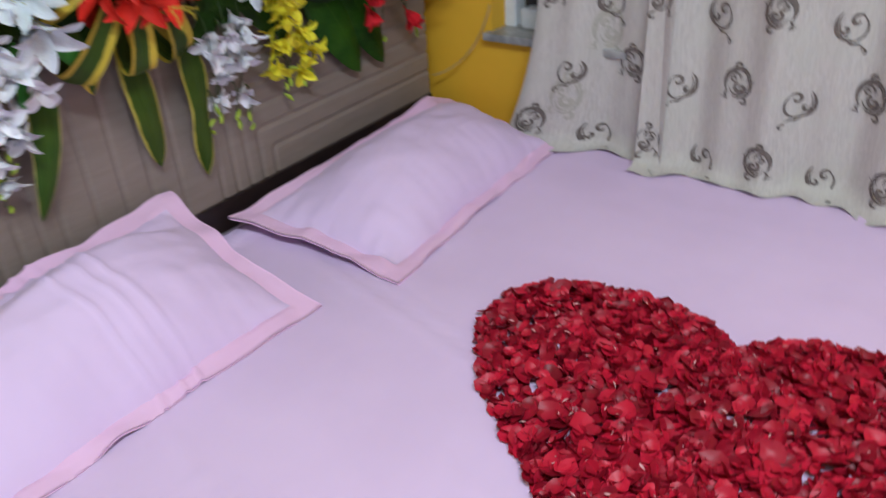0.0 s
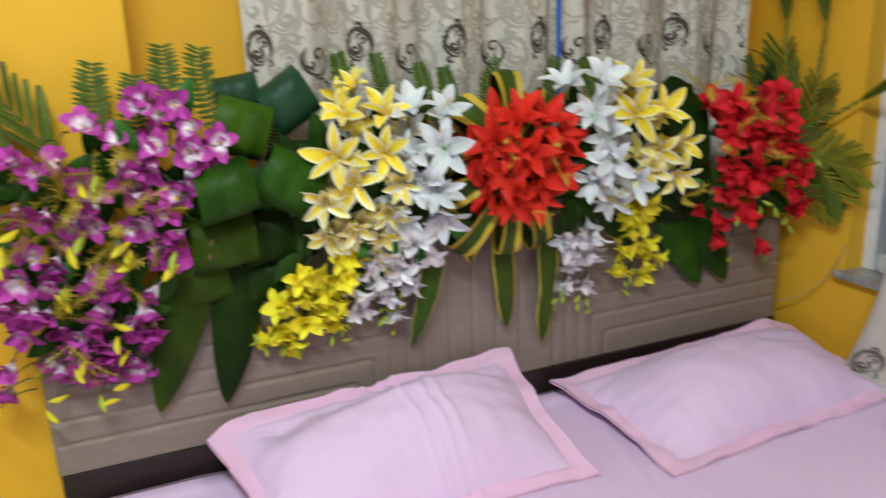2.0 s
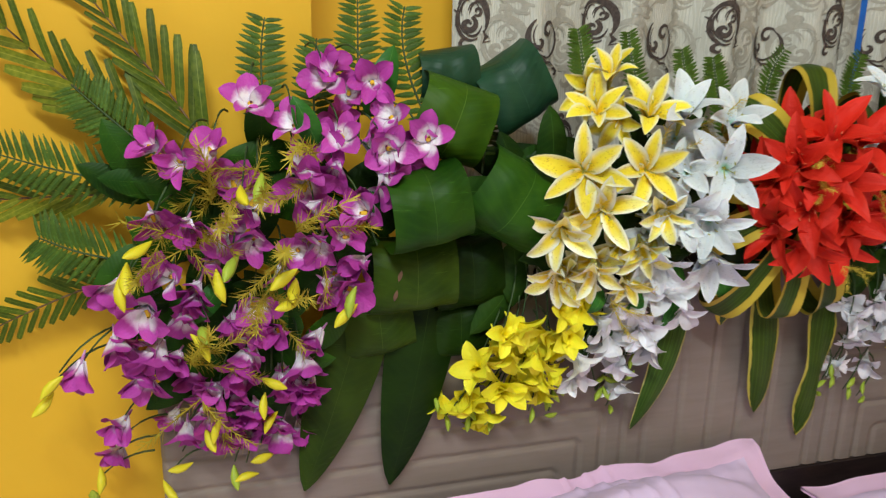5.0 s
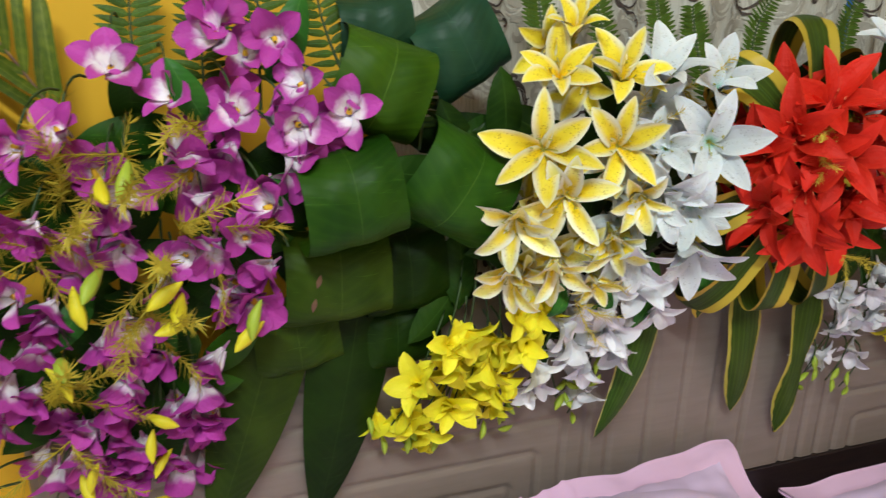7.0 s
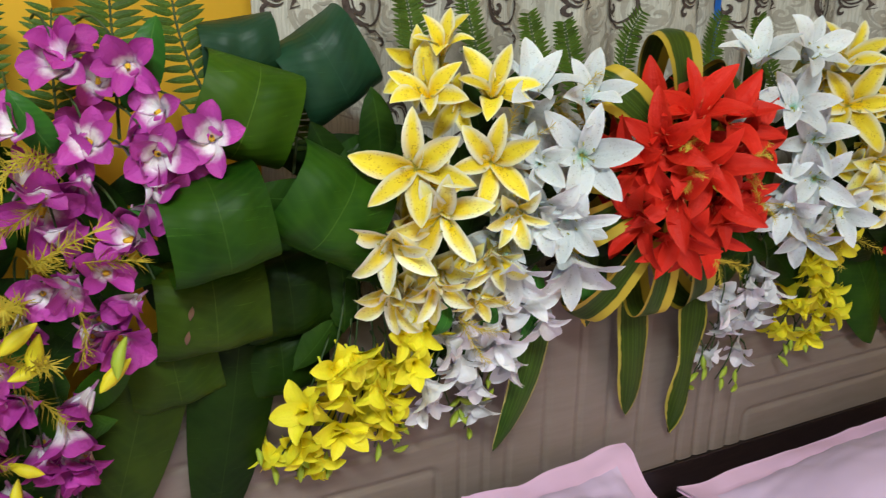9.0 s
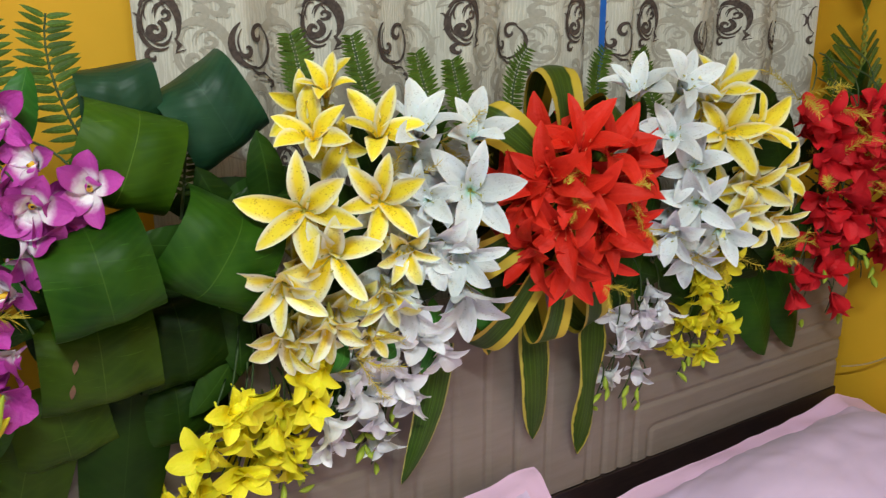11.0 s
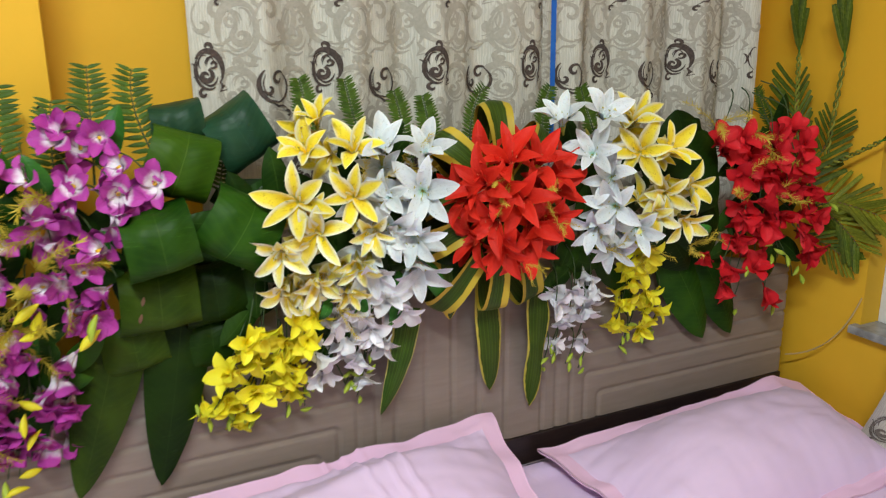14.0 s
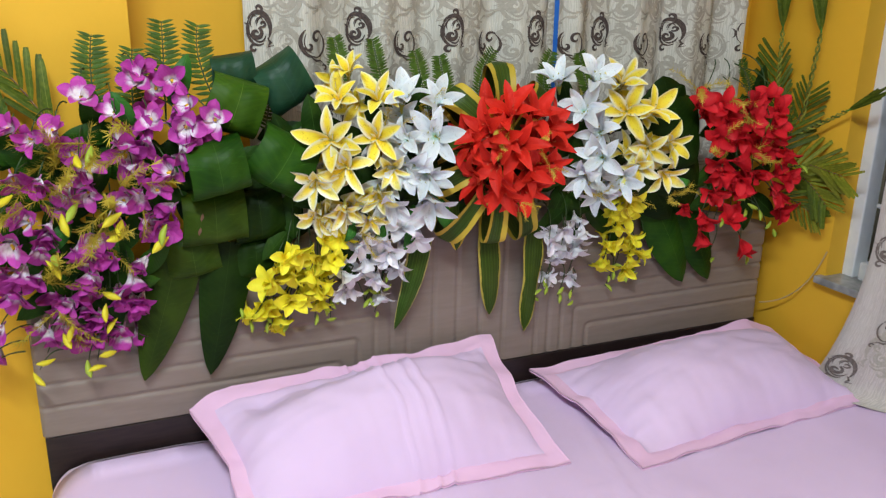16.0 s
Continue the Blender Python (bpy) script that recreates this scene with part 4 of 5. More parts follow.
def flower(root, at, way, size, kind, mid, spin=None, name="flower", open_=1.0):
    """A flower of shared petals round its middle; below 1 it is half closed."""
    spin = rng.random() * 6.28 if spin is None else spin
    core = piece(name, MID[mid], root, off(root) @ facing(at, way, spin, size))
    six = kind in ("yl", "wl", "rl", "cl")
    for k, a in enumerate([60 * k for k in range(6)] if six else [90, 18, 162, 234, 306]):
        if six:
            me = SETS[kind][1 if k % 2 else rng.choice((0, 2, 3))]
        else:
            me = SETS[kind][(2, 1, 1, 0, 0)[k] if rng.random() < 0.7 else 3]
        s = 0.94 + 0.14 * rng.random()
        tilt = rng.gauss(0, 0.09) + 1 - open_
        m = Matrix.Rotation(radians(a + rng.gauss(0, 5)), 4, "Z") @ Matrix.Rotation(-tilt, 4, "Y") @ Matrix.Rotation(rng.gauss(0, 0.14), 4, "X") @ Matrix.Diagonal((s, s * (0.92 + 0.16 * rng.random()), s, 1)) @ Matrix.Translation((0, 0, 0.02 * (k % 2)))
        piece("petal", me, core, m)
    return core


def lilies(root, rows, kind, mid):
    """Rows of place, reach and the facing's x and z parts."""
    for x, y, z, r, wx, wz in rows:
        way = Vector((wx, -math.sqrt(max(0.08, 1 - wx * wx - wz * wz)), wz))
        sort = ("cl" if wz < -0.05 and rng.random() < 0.75 else "yl") if kind == "yl" else kind
        flower(root, Vector((x, y, z)), way, r * (1.1 if kind == "rl" else 0.97), sort, mid, name="lily", open_=0.98 if abs(wz) < 0.25 else 0.80 + 0.12 * rng.random())


def more_lilies(root, rows, kind, mid, n):
    """Half-hidden flowers behind the front ones."""
    for i in range(n):
        a = rows[i % len(rows)]
        b = min((q for q in rows if q is not a), key=lambda q: (q[0] - a[0]) ** 2 + (q[2] - a[2]) ** 2 + 0.004 * rng.random())
        p = Vector(a[:3]).lerp(Vector(b[:3]), 0.5) + Vector((rng.gauss(0, 0.014), 0.035, rng.gauss(0, 0.016)))
        flower(root, p, (rng.gauss(-0.3, 0.4), -1, rng.gauss(-0.3, 0.4)), 0.050, "cl" if kind == "yl" and p.z < 1.16 else kind, mid, name="lily", open_=0.88)


def orchids(root, rows, kinds, mid, r, centre, droop=0.9, jitter=0.35):
    """The upper flowers look out of the bunch, the lower ones hang with their tips down."""
    for x, y, z in rows:
        low = min(1.0, max(0.0, (centre[1] - z) / 0.16 + 0.35 + rng.gauss(0, 0.25)))
        way = Vector(((x - centre[0]) * 1.6 - 0.25 + rng.gauss(0, jitter), -1.0 + 0.35 * low, -droop * low + 0.15 + rng.gauss(0, jitter)))
        flower(root, Vector((x, y, z)) - way.normalized() * r * 0.3, way, r * (0.9 + 0.3 * rng.random()), rng.choice(kinds), mid, name="orchid", open_=1.05 - 0.3 * low * rng.random() - 0.12 * low)


def bud_data(mat):
    prof = [(0.0, 0.05), (0.15, 0.2), (0.4, 0.36), (0.65, 0.38), (0.88, 0.2), (1.0, 0.03)]
    vs = [(r * math.cos(a), r * math.sin(a) * 0.8 + 0.18 * math.sin(z * 3), z * 2) for z, r in prof for a in [2 * math.pi * k / 7 for k in range(7)]]
    fs = [(i * 7 + k, i * 7 + (k + 1) % 7, (i + 1) * 7 + (k + 1) % 7, (i + 1) * 7 + k) for i in range(5) for k in range(7)]
    return data("bud", vs, fs, mat)


BUD_Y, BUD_G = bud_data(M["bud_yellow"]), bud_data(M["bud_green"])


def buds(root, rows, me, r, spread=0.6):
    for x, y, z in rows:
        way = (rng.gauss(-0.35, spread), -0.5, -0.7 + rng.gauss(0, 0.45))
        piece("bud", me, root, off(root) @ facing((x, y, z), way, rng.random() * 6, r) @ Matrix.Translation((0, 0, -0.9)))


def clustered(rows):
    """Each bud with a neighbour a little above it."""
    return rows + [(x + rng.gauss(0, 0.010), y - 0.004, z + 0.022 + rng.gauss(0, 0.006)) for x, y, z in rows]


def stems(root, rows, core, mat, r=0.0016):
    for x, y, z in rows:
        a, b = Vector(core(x, z)), Vector((x, y + 0.012, z))
        v, f, u = tube(bend(a, b, (0.0, -0.02, 0.02), 6), r, r * 0.7, 5)
        piece("stem", data("stem", v, f, mat), root, off(root))


def needles(seed, mat):
    """A tuft of fine needles along three arched twigs."""
    g = random.Random(seed)
    ps = []
    for b in range(3):
        d = Vector((g.gauss(0, 0.8), g.gauss(0, 0.8), 1.0)).normalized()
        pts = bend((0, 0, 0), d, (g.gauss(0, 0.12), g.gauss(0, 0.12), 0), 15)
        ps.append(tube(pts, 0.012, 0.006, 4))
        for i, p in enumerate(pts[1:]):
            for k in range(7):
                q = (Vector((g.gauss(0, 1), g.gauss(0, 1), g.gauss(0, 1))).cross(d).normalized() + d * 0.75).normalized() * 0.20 * (0.7 + 0.5 * g.random())
                s = q.cross(d).normalized() * 0.0065
                ps.append(([p - s, p + s, p + q * 0.6 + s * 0.9, p + q, p + q * 0.6 - s * 0.9], [(0, 1, 2, 3, 4)], [(0.5, 0.5)] * 5))
    v, f, u = join(ps)
    return data("needle_tuft", v, f, mat, u)


TUFTS = [needles(i, M["gold"]) for i in range(4)]
OLIVE_TUFTS = [needles(i + 7, M["olive"]) for i in range(4)]


def tufts(root, rows, size, up=0.2, kinds=TUFTS):
    for x, y, z in rows:
        piece("needle_tuft", rng.choice(kinds), root, off(root) @ facing((x, y + 0.01, z - size * 0.4), (rng.gauss(0, 0.6), -0.7, up + rng.gauss(0, 0.6)), rng.random() * 6, size))


def blade(a, b, width, normal=(0, -1, 0), bow=0.02, fold=0.0, shape=0.8, wave=0.0, nu=6, nv=16, flat=0.0):
    """A leaf from a to b, bowed along normal, with its midrib on u = 0.5."""
    a, b, n = Vector(a), Vector(b), Vector(normal).normalized()
    d = (b - a).normalized()
    s = d.cross(n).normalized()

    def f(u, v):
        w = width / 2 * max(0.03, math.sin(math.pi * min(1, (flat + (1 - flat) * v) ** shape)) ** 0.65)
        q = 2 * u - 1
        return a.lerp(b, v) + s * (w * q) + n * (bow * 4 * v * (1 - v) + fold * abs(q) * w - 0.25 * w * q * q + wave * math.sin(v * 11 + 2 * q) * abs(q))

    return grid(f, nu, nv)


def leaf(root, a, b, width, mat, name="leaf", label="", **k):
    v, f, u = blade(a, b, width, **k)
    return piece(name, data(name, v, f, mat, u), root, off(root), label)


# backing sprays of leaves behind the flowers
def backing(root, x0, x1, z0, z1, n, mat, y=-0.03, size=0.11, seed=0):
    g = random.Random(seed)
    for i in range(n):
        x, z = g.uniform(x0, x1), g.uniform(z0, z1)
        a = g.uniform(0, 6.28)
        yy = y - 0.02 * g.random()
        leaf(root, (x, yy, z), (x + size * math.cos(a), yy - 0.015, z + size * math.sin(a) * 0.9), size * 0.42, mat, bow=0.01, nu=4, nv=8)


# purple orchids
PO = [
    (0.141, -0.09, 1.302), (0.235, -0.081, 1.327), (0.291, -0.082, 1.325), (0.191, -0.099, 1.275),
    (0.192, -0.111, 1.224), (0.251, -0.103, 1.259), (0.239, -0.112, 1.222), (0.312, -0.096, 1.284),
    (0.307, -0.107, 1.243), (0.359, -0.105, 1.254), (0.302, -0.114, 1.208), (0.092, -0.107, 1.245),
    (0.055, -0.109, 1.233), (0.024, -0.118, 1.17), (0.059, -0.119, 1.161), (0.099, -0.12, 1.147),
    (0.135, -0.12, 1.14), (0.213, -0.118, 1.175), (0.217, -0.12, 1.131), (0.249, -0.12, 1.136),
    (0.275, -0.119, 1.167), (0.269, -0.119, 1.102), (0.293, -0.12, 1.119),
]
PP = [
    (0.036, -0.119, 1.097), (0.067, -0.117, 1.078), (0.05, -0.112, 1.043), (0.135, -0.114, 1.054),
    (0.228, -0.117, 1.074), (0.254, -0.116, 1.065), (0.162, -0.107, 1.014), (0.007, -0.114, 1.053),
    (-0.03, -0.107, 1.014), (-0.077, -0.097, 0.98), (-0.002, -0.091, 0.961), (0.017, -0.104, 1.002),
    (0.121, -0.095, 0.972), (0.108, -0.072, 0.912), (0.085, -0.079, 0.928), (0.069, -0.061, 0.888),
    (0.129, -0.062, 0.89), (0.169, -0.079, 0.928), (0.192, -0.093, 0.965), (0.201, -0.072, 0.912),
    (0.159, -0.047, 0.859), (0.04, -0.044, 0.854), (0.089, -0.038, 0.844), (0.12, -0.037, 0.842),
    (0.167, -0.032, 0.833), (-0.038, -0.06, 0.885), (-0.051, -0.033, 0.835),
]
PB = [
    (0.144, -0.114, 1.208), (0.127, -0.115, 1.2), (0.171, -0.119, 1.095), (0.182, -0.117, 1.08),
    (0.176, -0.116, 1.064), (0.11, -0.12, 1.114), (0.095, -0.119, 1.093), (0.008, -0.12, 1.142),
    (-0.008, -0.12, 1.109), (-0.014, -0.118, 1.09), (0.072, -0.109, 1.027), (0.066, -0.106, 1.011),
    (0.154, -0.086, 0.945), (0.143, -0.071, 0.908), (0.152, -0.054, 0.874), (0.254, -0.115, 1.059),
    (0.247, -0.112, 1.04), (-0.102, -0.095, 0.972), (-0.116, -0.087, 0.948), (-0.073, -0.03, 0.805),
    (-0.08, -0.03, 0.783), (0.031, -0.03, 0.81), (0.014, -0.03, 0.777), (0.081, -0.052, 0.869),
    (0.07, -0.043, 0.852), (0.101, -0.03, 0.784), (0.139, -0.03, 0.808), (0.117, -0.03, 0.78),
]
TL = [
    (0.09, -0.112, 1.218), (0.147, -0.104, 1.258), (0.178, -0.12, 1.152), (0.194, -0.117, 1.181),
    (0.069, -0.118, 1.172), (0.223, -0.103, 1.26), (0.062, -0.089, 0.954), (0.147, -0.119, 1.1),
    (0.052, -0.106, 1.012),
]
purple = thing("orchid_bunch", (0.16, -0.02, 0.95), "hanging bunch of purple and white artificial orchids with yellow buds", "flowers", "flower bunches on the headboard")
orchids(purple, PO[:-1], ["po", "pp", "pp"], "orchid", 0.037, (0.16, 1.15), 0.9, 0.65)
orchids(purple, PP, ["pp", "pp", "pp", "po"], "orchid", 0.040, (0.12, 1.12), 1.0, 0.45)
orchids(purple, [(x + rng.gauss(0, 0.026), y + 0.02, z + rng.gauss(0, 0.026)) for x, y, z in (PO + PP) if rng.random() < 0.75 and x > 0.02 and not (x > 0.26 and z < 1.13)], ["po", "pp"], "orchid", 0.039, (0.12, 1.14), 1.1, 0.5)
orchids(purple, [(x + rng.gauss(0, 0.022), y + 0.004, z + rng.gauss(0, 0.022)) for x, y, z in PP if -0.02 < x < 0.21 and z > 0.86], ["po", "pp"], "orchid", 0.038, (0.12, 1.14), 1.1, 0.45)
for n, (x, y, z) in enumerate(PB):
    buds(purple, [(x, y - 0.03, z)], BUD_G if n % 5 == 0 else BUD_Y, 0.021 if z > 1.0 else 0.018)
stems(purple, PO + PP + PB, lambda x, z: (x + 0.3 * (0.17 - x), -0.03, z + 0.04), M["stem"])
tufts(purple, [(x, y - 0.004, z) for x, y, z in TL] + [(0.115, -0.11, 1.235), (0.04, -0.11, 1.2)], 0.092, 0.2, OLIVE_TUFTS)
backing(purple, 0.0, 0.23, 0.92, 1.24, 60, M["banana_mid"], size=0.10, seed=3)
for a, b, w in (((0.10, -0.09, 1.08), (0.055, -0.11, 1.03), 0.03), ((0.16, -0.09, 1.08), (0.165, -0.10, 0.98), 0.03), ((0.22, -0.10, 1.25), (0.19, -0.11, 1.31), 0.03), ((0.29, -0.07, 1.28), (0.325, -0.06, 1.37), 0.04), ((0.26, -0.1, 1.17), (0.33, -0.1, 1.19), 0.035)):
    leaf(purple, a, b, w, M["leaf_bright"], "leaf", "bright green leaf", bow=0.01)

# folded banana leaves
BL = [
    (0.41, -0.08, 1.332, 0.086, 0.069, 3), (0.505, -0.08, 1.311, 0.101, 0.101, 28), (0.401, -0.08, 1.274, 0.109, 0.106, -22), (0.357, -0.08, 1.167, 0.108, 0.101, 8),
    (0.476, -0.08, 1.172, 0.122, 0.112, -34), (0.352, -0.08, 1.061, 0.125, 0.104, 0), (0.442, -0.08, 1.052, 0.102, 0.102, 4), (0.309, -0.08, 0.981, 0.105, 0.091, 6),
    (0.433, -0.08, 0.958, 0.098, 0.083, 0),
]


def folded(root, x, y, z, w, h, tilt, mat, b=0.05):
    """A strip of banana leaf rolled over into a flat loop."""
    m = Matrix.Translation((x, y, z)) @ Matrix.Rotation(radians(-tilt), 4, "Y")

    def f(u, v):
        a = radians(112 - 224 * v)
        c, s = math.cos(a), math.sin(a)
        yy = -b * math.copysign(abs(c) ** 0.8, c)
        zz = h / 2 * math.copysign(abs(s) ** 0.75, s)
        q = 2 * u - 1
        return m @ Vector((w / 2 * q * (1 - 0.04 * math.sin(v * 5)), yy + 0.008 * q * q + 0.002 * math.sin(q * 7 + v * 4), zz + 0.004 * q))

    v, fc, uv = grid(f, 12, 26)
    inner = [p + Vector((0, 0.0012, 0)) for p in v]
    piece("folded_leaf", data("folded_leaf", v + inner, fc + [tuple(i + len(v) for i in reversed(q)) for q in fc], mat, uv + uv), root, off(root))


banana = thing("banana_leaf_fan", (0.40, -0.02, 0.95), "glossy dark green banana leaves folded into loops", "leaves", "flower bunches on the headboard")
# Loops 0-1 carry painted sheen, 2 the lit green, 6 and 8 the shaded.
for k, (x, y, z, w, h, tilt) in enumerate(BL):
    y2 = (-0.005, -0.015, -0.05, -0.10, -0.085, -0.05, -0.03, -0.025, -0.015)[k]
    folded(banana, x, y2, z, w * 0.98, h * 1.0, tilt, M["banana_light"] if k == 2 else M["banana_sheen"] if k < 2 else M["banana_mid"] if k in (3, 4) else M["banana_olive"] if k in (5, 7) else M["banana"], (0.04, 0.045, 0.05, 0.06, 0.06, 0.045, 0.035, 0.03, 0.025)[k])
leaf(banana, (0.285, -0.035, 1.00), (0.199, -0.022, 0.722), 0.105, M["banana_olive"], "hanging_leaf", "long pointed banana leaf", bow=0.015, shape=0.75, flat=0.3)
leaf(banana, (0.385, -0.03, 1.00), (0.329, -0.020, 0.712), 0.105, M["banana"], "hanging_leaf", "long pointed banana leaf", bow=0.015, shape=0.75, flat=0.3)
for x, z in ((0.318, 1.045), (0.324, 1.072)):
    piece("torn_spot", data("torn_spot", *grid(lambda u, v: (x + (0.006 * (u - 0.5) * math.sin(math.pi * v) + 0.004 * v), -0.0962 - 0.001 * u, z + 0.016 * (v - 0.5)), 3, 5)[:2], M["stem_brown"]), banana, off(banana), "small torn brown spot")
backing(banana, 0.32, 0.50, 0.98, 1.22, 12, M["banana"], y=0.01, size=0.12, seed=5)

# yellow lilies and yellow orchids
YL = [
    (0.607, -0.087, 1.327, 0.047, -0.2, 0.79), (0.584, -0.102, 1.28, 0.055, -0.34, 0.66), (0.662, -0.102, 1.278, 0.057, -0.15, 0.66), (0.56, -0.122, 1.21, 0.067, -0.43, 0.2),
    (0.653, -0.122, 1.21, 0.059, -0.37, 0.19), (0.59, -0.128, 1.158, 0.063, -0.47, -0.1), (0.678, -0.128, 1.157, 0.05, -0.26, -0.27), (0.530, -0.129, 1.141, 0.060, -0.55, -0.30),
    (0.533, -0.119, 1.077, 0.053, -0.45, -0.62), (0.585, -0.12, 1.081, 0.053, -0.27, -0.57), (0.653, -0.126, 1.108, 0.05, -0.25, -0.45), (0.639, -0.115, 1.055, 0.04, -0.12, -0.57),
]
YO = [
    (0.589, -0.105, 1.006), (0.565, -0.105, 1.008), (0.582, -0.091, 0.96), (0.48, -0.097, 0.978),
    (0.549, -0.092, 0.963), (0.534, -0.081, 0.932), (0.568, -0.067, 0.899), (0.494, -0.082, 0.934),
    (0.449, -0.075, 0.917), (0.457, -0.045, 0.857), (0.496, -0.05, 0.866), (0.524, -0.054, 0.874),
    (0.563, -0.043, 0.853), (0.472, -0.03, 0.817), (0.443, -0.042, 0.851), (0.506, -0.097, 0.98),
    (0.548, -0.065, 0.895),
]
GB = [
    (0.415, -0.03, 0.813), (0.451, -0.03, 0.807), (0.491, -0.03, 0.8), (0.555, -0.03, 0.809),
    (0.59, -0.038, 0.843), (0.59, -0.03, 0.805), (0.67, -0.031, 0.832), (0.694, -0.03, 0.828),
    (0.692, -0.03, 0.802), (0.711, -0.052, 0.87),
]
yellow = thing("lily_bunch", (0.56, -0.02, 0.95), "bunch of yellow and white spotted artificial lilies", "flowers", "flower bunches on the headboard")
YL = [(x + 0.012, y, z, r, wx, wz) for x, y, z, r, wx, wz in YL]
lilies(yellow, YL, "yl", "lily")
more_lilies(yellow, YL, "yl", "lily", 12)
backing(yellow, 0.50, 0.66, 0.98, 1.26, 20, M["leaf"], seed=6)
gold = thing("orchid_bunch", (0.52, -0.02, 0.85), "drooping spray of bright yellow artificial orchids with buds", "flowers", "flower bunches on the headboard")
orchids(gold, YO, ["yo"], "yellow", 0.041, (0.52, 1.02), 1.1, 0.55)
orchids(gold, [(x + rng.gauss(0, 0.012), y + 0.02, z + rng.gauss(0, 0.012)) for x, y, z in YO], ["yo"], "yellow", 0.038, (0.52, 1.02), 1.1, 0.55)
buds(gold, clustered(GB[:7]), BUD_G, 0.0135)
stems(gold, YO + GB[:7], lambda x, z: (0.55 + 0.5 * (x - 0.55), -0.03, z + 0.09), M["stem"])

# white lilies and white orchids
WL = [
    (0.724, -0.104, 1.272, 0.067, -0.16, 0.83), (0.802, -0.106, 1.266, 0.06, -0.23, 0.57), (0.79, -0.123, 1.209, 0.069, -0.52, 0.17), (0.73, -0.124, 1.203, 0.052, -0.65, 0.28),
    (0.768, -0.129, 1.138, 0.061, -0.47, -0.26), (0.722, -0.128, 1.158, 0.053, -0.65, -0.39), (0.688, -0.124, 1.101, 0.068, -0.31, -0.65), (0.774, -0.123, 1.094, 0.071, -0.23, -0.59),
    (0.73, -0.128, 1.159, 0.061, -0.34, -0.15),
]
WO = [
    (0.681, -0.111, 1.033), (0.726, -0.109, 1.023), (0.761, -0.099, 0.986), (0.682, -0.103, 0.999),
    (0.631, -0.098, 0.982), (0.699, -0.091, 0.959), (0.732, -0.075, 0.918), (0.682, -0.068, 0.903),
    (0.612, -0.073, 0.914), (0.609, -0.053, 0.871), (0.7, -0.04, 0.848), (0.651, -0.084, 0.94),
]
white = thing("lily_bunch", (0.74, -0.02, 0.95), "bunch of white speckled artificial lilies", "flowers", "flower bunches on the headboard")
lilies(white, WL, "wl", "lily")
more_lilies(white, WL, "wl", "lily", 9)
backing(white, 0.68, 0.80, 1.0, 1.26, 20, M["leaf"], seed=8)
for a, b, w in (((0.80, -0.08, 1.08), (0.845, -0.09, 0.99), 0.035), ((0.70, -0.09, 1.03), (0.665, -0.1, 1.0), 0.025), ((0.76, -0.08, 1.06), (0.735, -0.09, 0.96), 0.03), ((0.62, -0.1, 1.04), (0.60, -0.105, 1.0), 0.02)):
    leaf(white, a, b, w, M["leaf_bright"], "leaf", "bright green leaf")
leaf(white, (0.80, -0.035, 0.97), (0.738, -0.022, 0.755), 0.055, M["pale_edge"], "hanging_leaf", "green leaf with pale edges", flat=0.3)
pale = thing("orchid_bunch", (0.68, -0.02, 0.88), "drooping spray of white artificial orchids with green buds", "flowers", "flower bunches on the headboard")
orchids(pale, WO, ["wo"], "white", 0.041, (0.68, 1.02), 1.1, 0.55)
orchids(pale, [(x + rng.gauss(0, 0.012), y + 0.02, z + rng.gauss(0, 0.012)) for x, y, z in WO], ["wo"], "white", 0.039, (0.68, 1.02), 1.1, 0.55)
buds(pale, clustered(GB[6:]), BUD_G, 0.0135)
stems(pale, WO + GB[6:], lambda x, z: (0.72 + 0.5 * (x - 0.72), -0.03, z + 0.09), M["stem"])

# red lilies in a ring of variegated leaves
RL = [
    (0.912, -0.132, 1.216, 0.073, -0.8, 0.26), (0.967, -0.127, 1.246, 0.074, -0.44, 0.66), (1.038, -0.11, 1.235, 0.076, -0.07, 0.57), (0.975, -0.148, 1.186, 0.07, -0.54, 0.14),
    (1.081, -0.093, 1.182, 0.074, 0.13, 0.2), (1.057, -0.108, 1.135, 0.073, 0.0, -0.16), (0.93, -0.144, 1.15, 0.07, -0.78, -0.09), (0.902, -0.125, 1.118, 0.071, -0.92, -0.26),
    (0.953, -0.128, 1.097, 0.072, -0.55, -0.43), (1.01, -0.118, 1.096, 0.073, -0.28, -0.38), (0.879, -0.121, 1.193, 0.063, -1.02, 0.14), (1.075, -0.105, 1.218, 0.066, 0.3, 0.36),
    (0.943, -0.145, 1.202, 0.059, -0.66, 0.23), (1.017, -0.131, 1.129, 0.068, -0.35, -0.03),
]
red = thing("lily_bunch", (0.96, -0.02, 1.0), "round bunch of bright red artificial lilies", "flowers", "flower bunches on the headboard")
RL = [(0.957 + 0.86 * (x - 0.965), y, 1.17 + 0.9 * (z - 1.17), r * 0.88, wx, wz) for x, y, z, r, wx, wz in RL]
lilies(red, RL, "rl", "red")
for k in range(7):
    a = k * 0.9 + 0.2
    flower(red, (0.960 + 0.055 * math.cos(a), -0.085, 1.165 + 0.068 * math.sin(a)), (0.9 * math.cos(a) - 0.3, -0.5, 0.9 * math.sin(a)), 0.062 + 0.006 * (k % 3), "rl", "red", name="lily", open_=0.95)
backing(red, 0.92, 1.02, 1.05, 1.24, 12, M["leaf"], seed=9)
ring = thing("variegated_leaf_ring", (0.96, -0.02, 0.9), "green leaves with yellow edges looped round red lilies", "leaves", "flower bunches on the headboard")


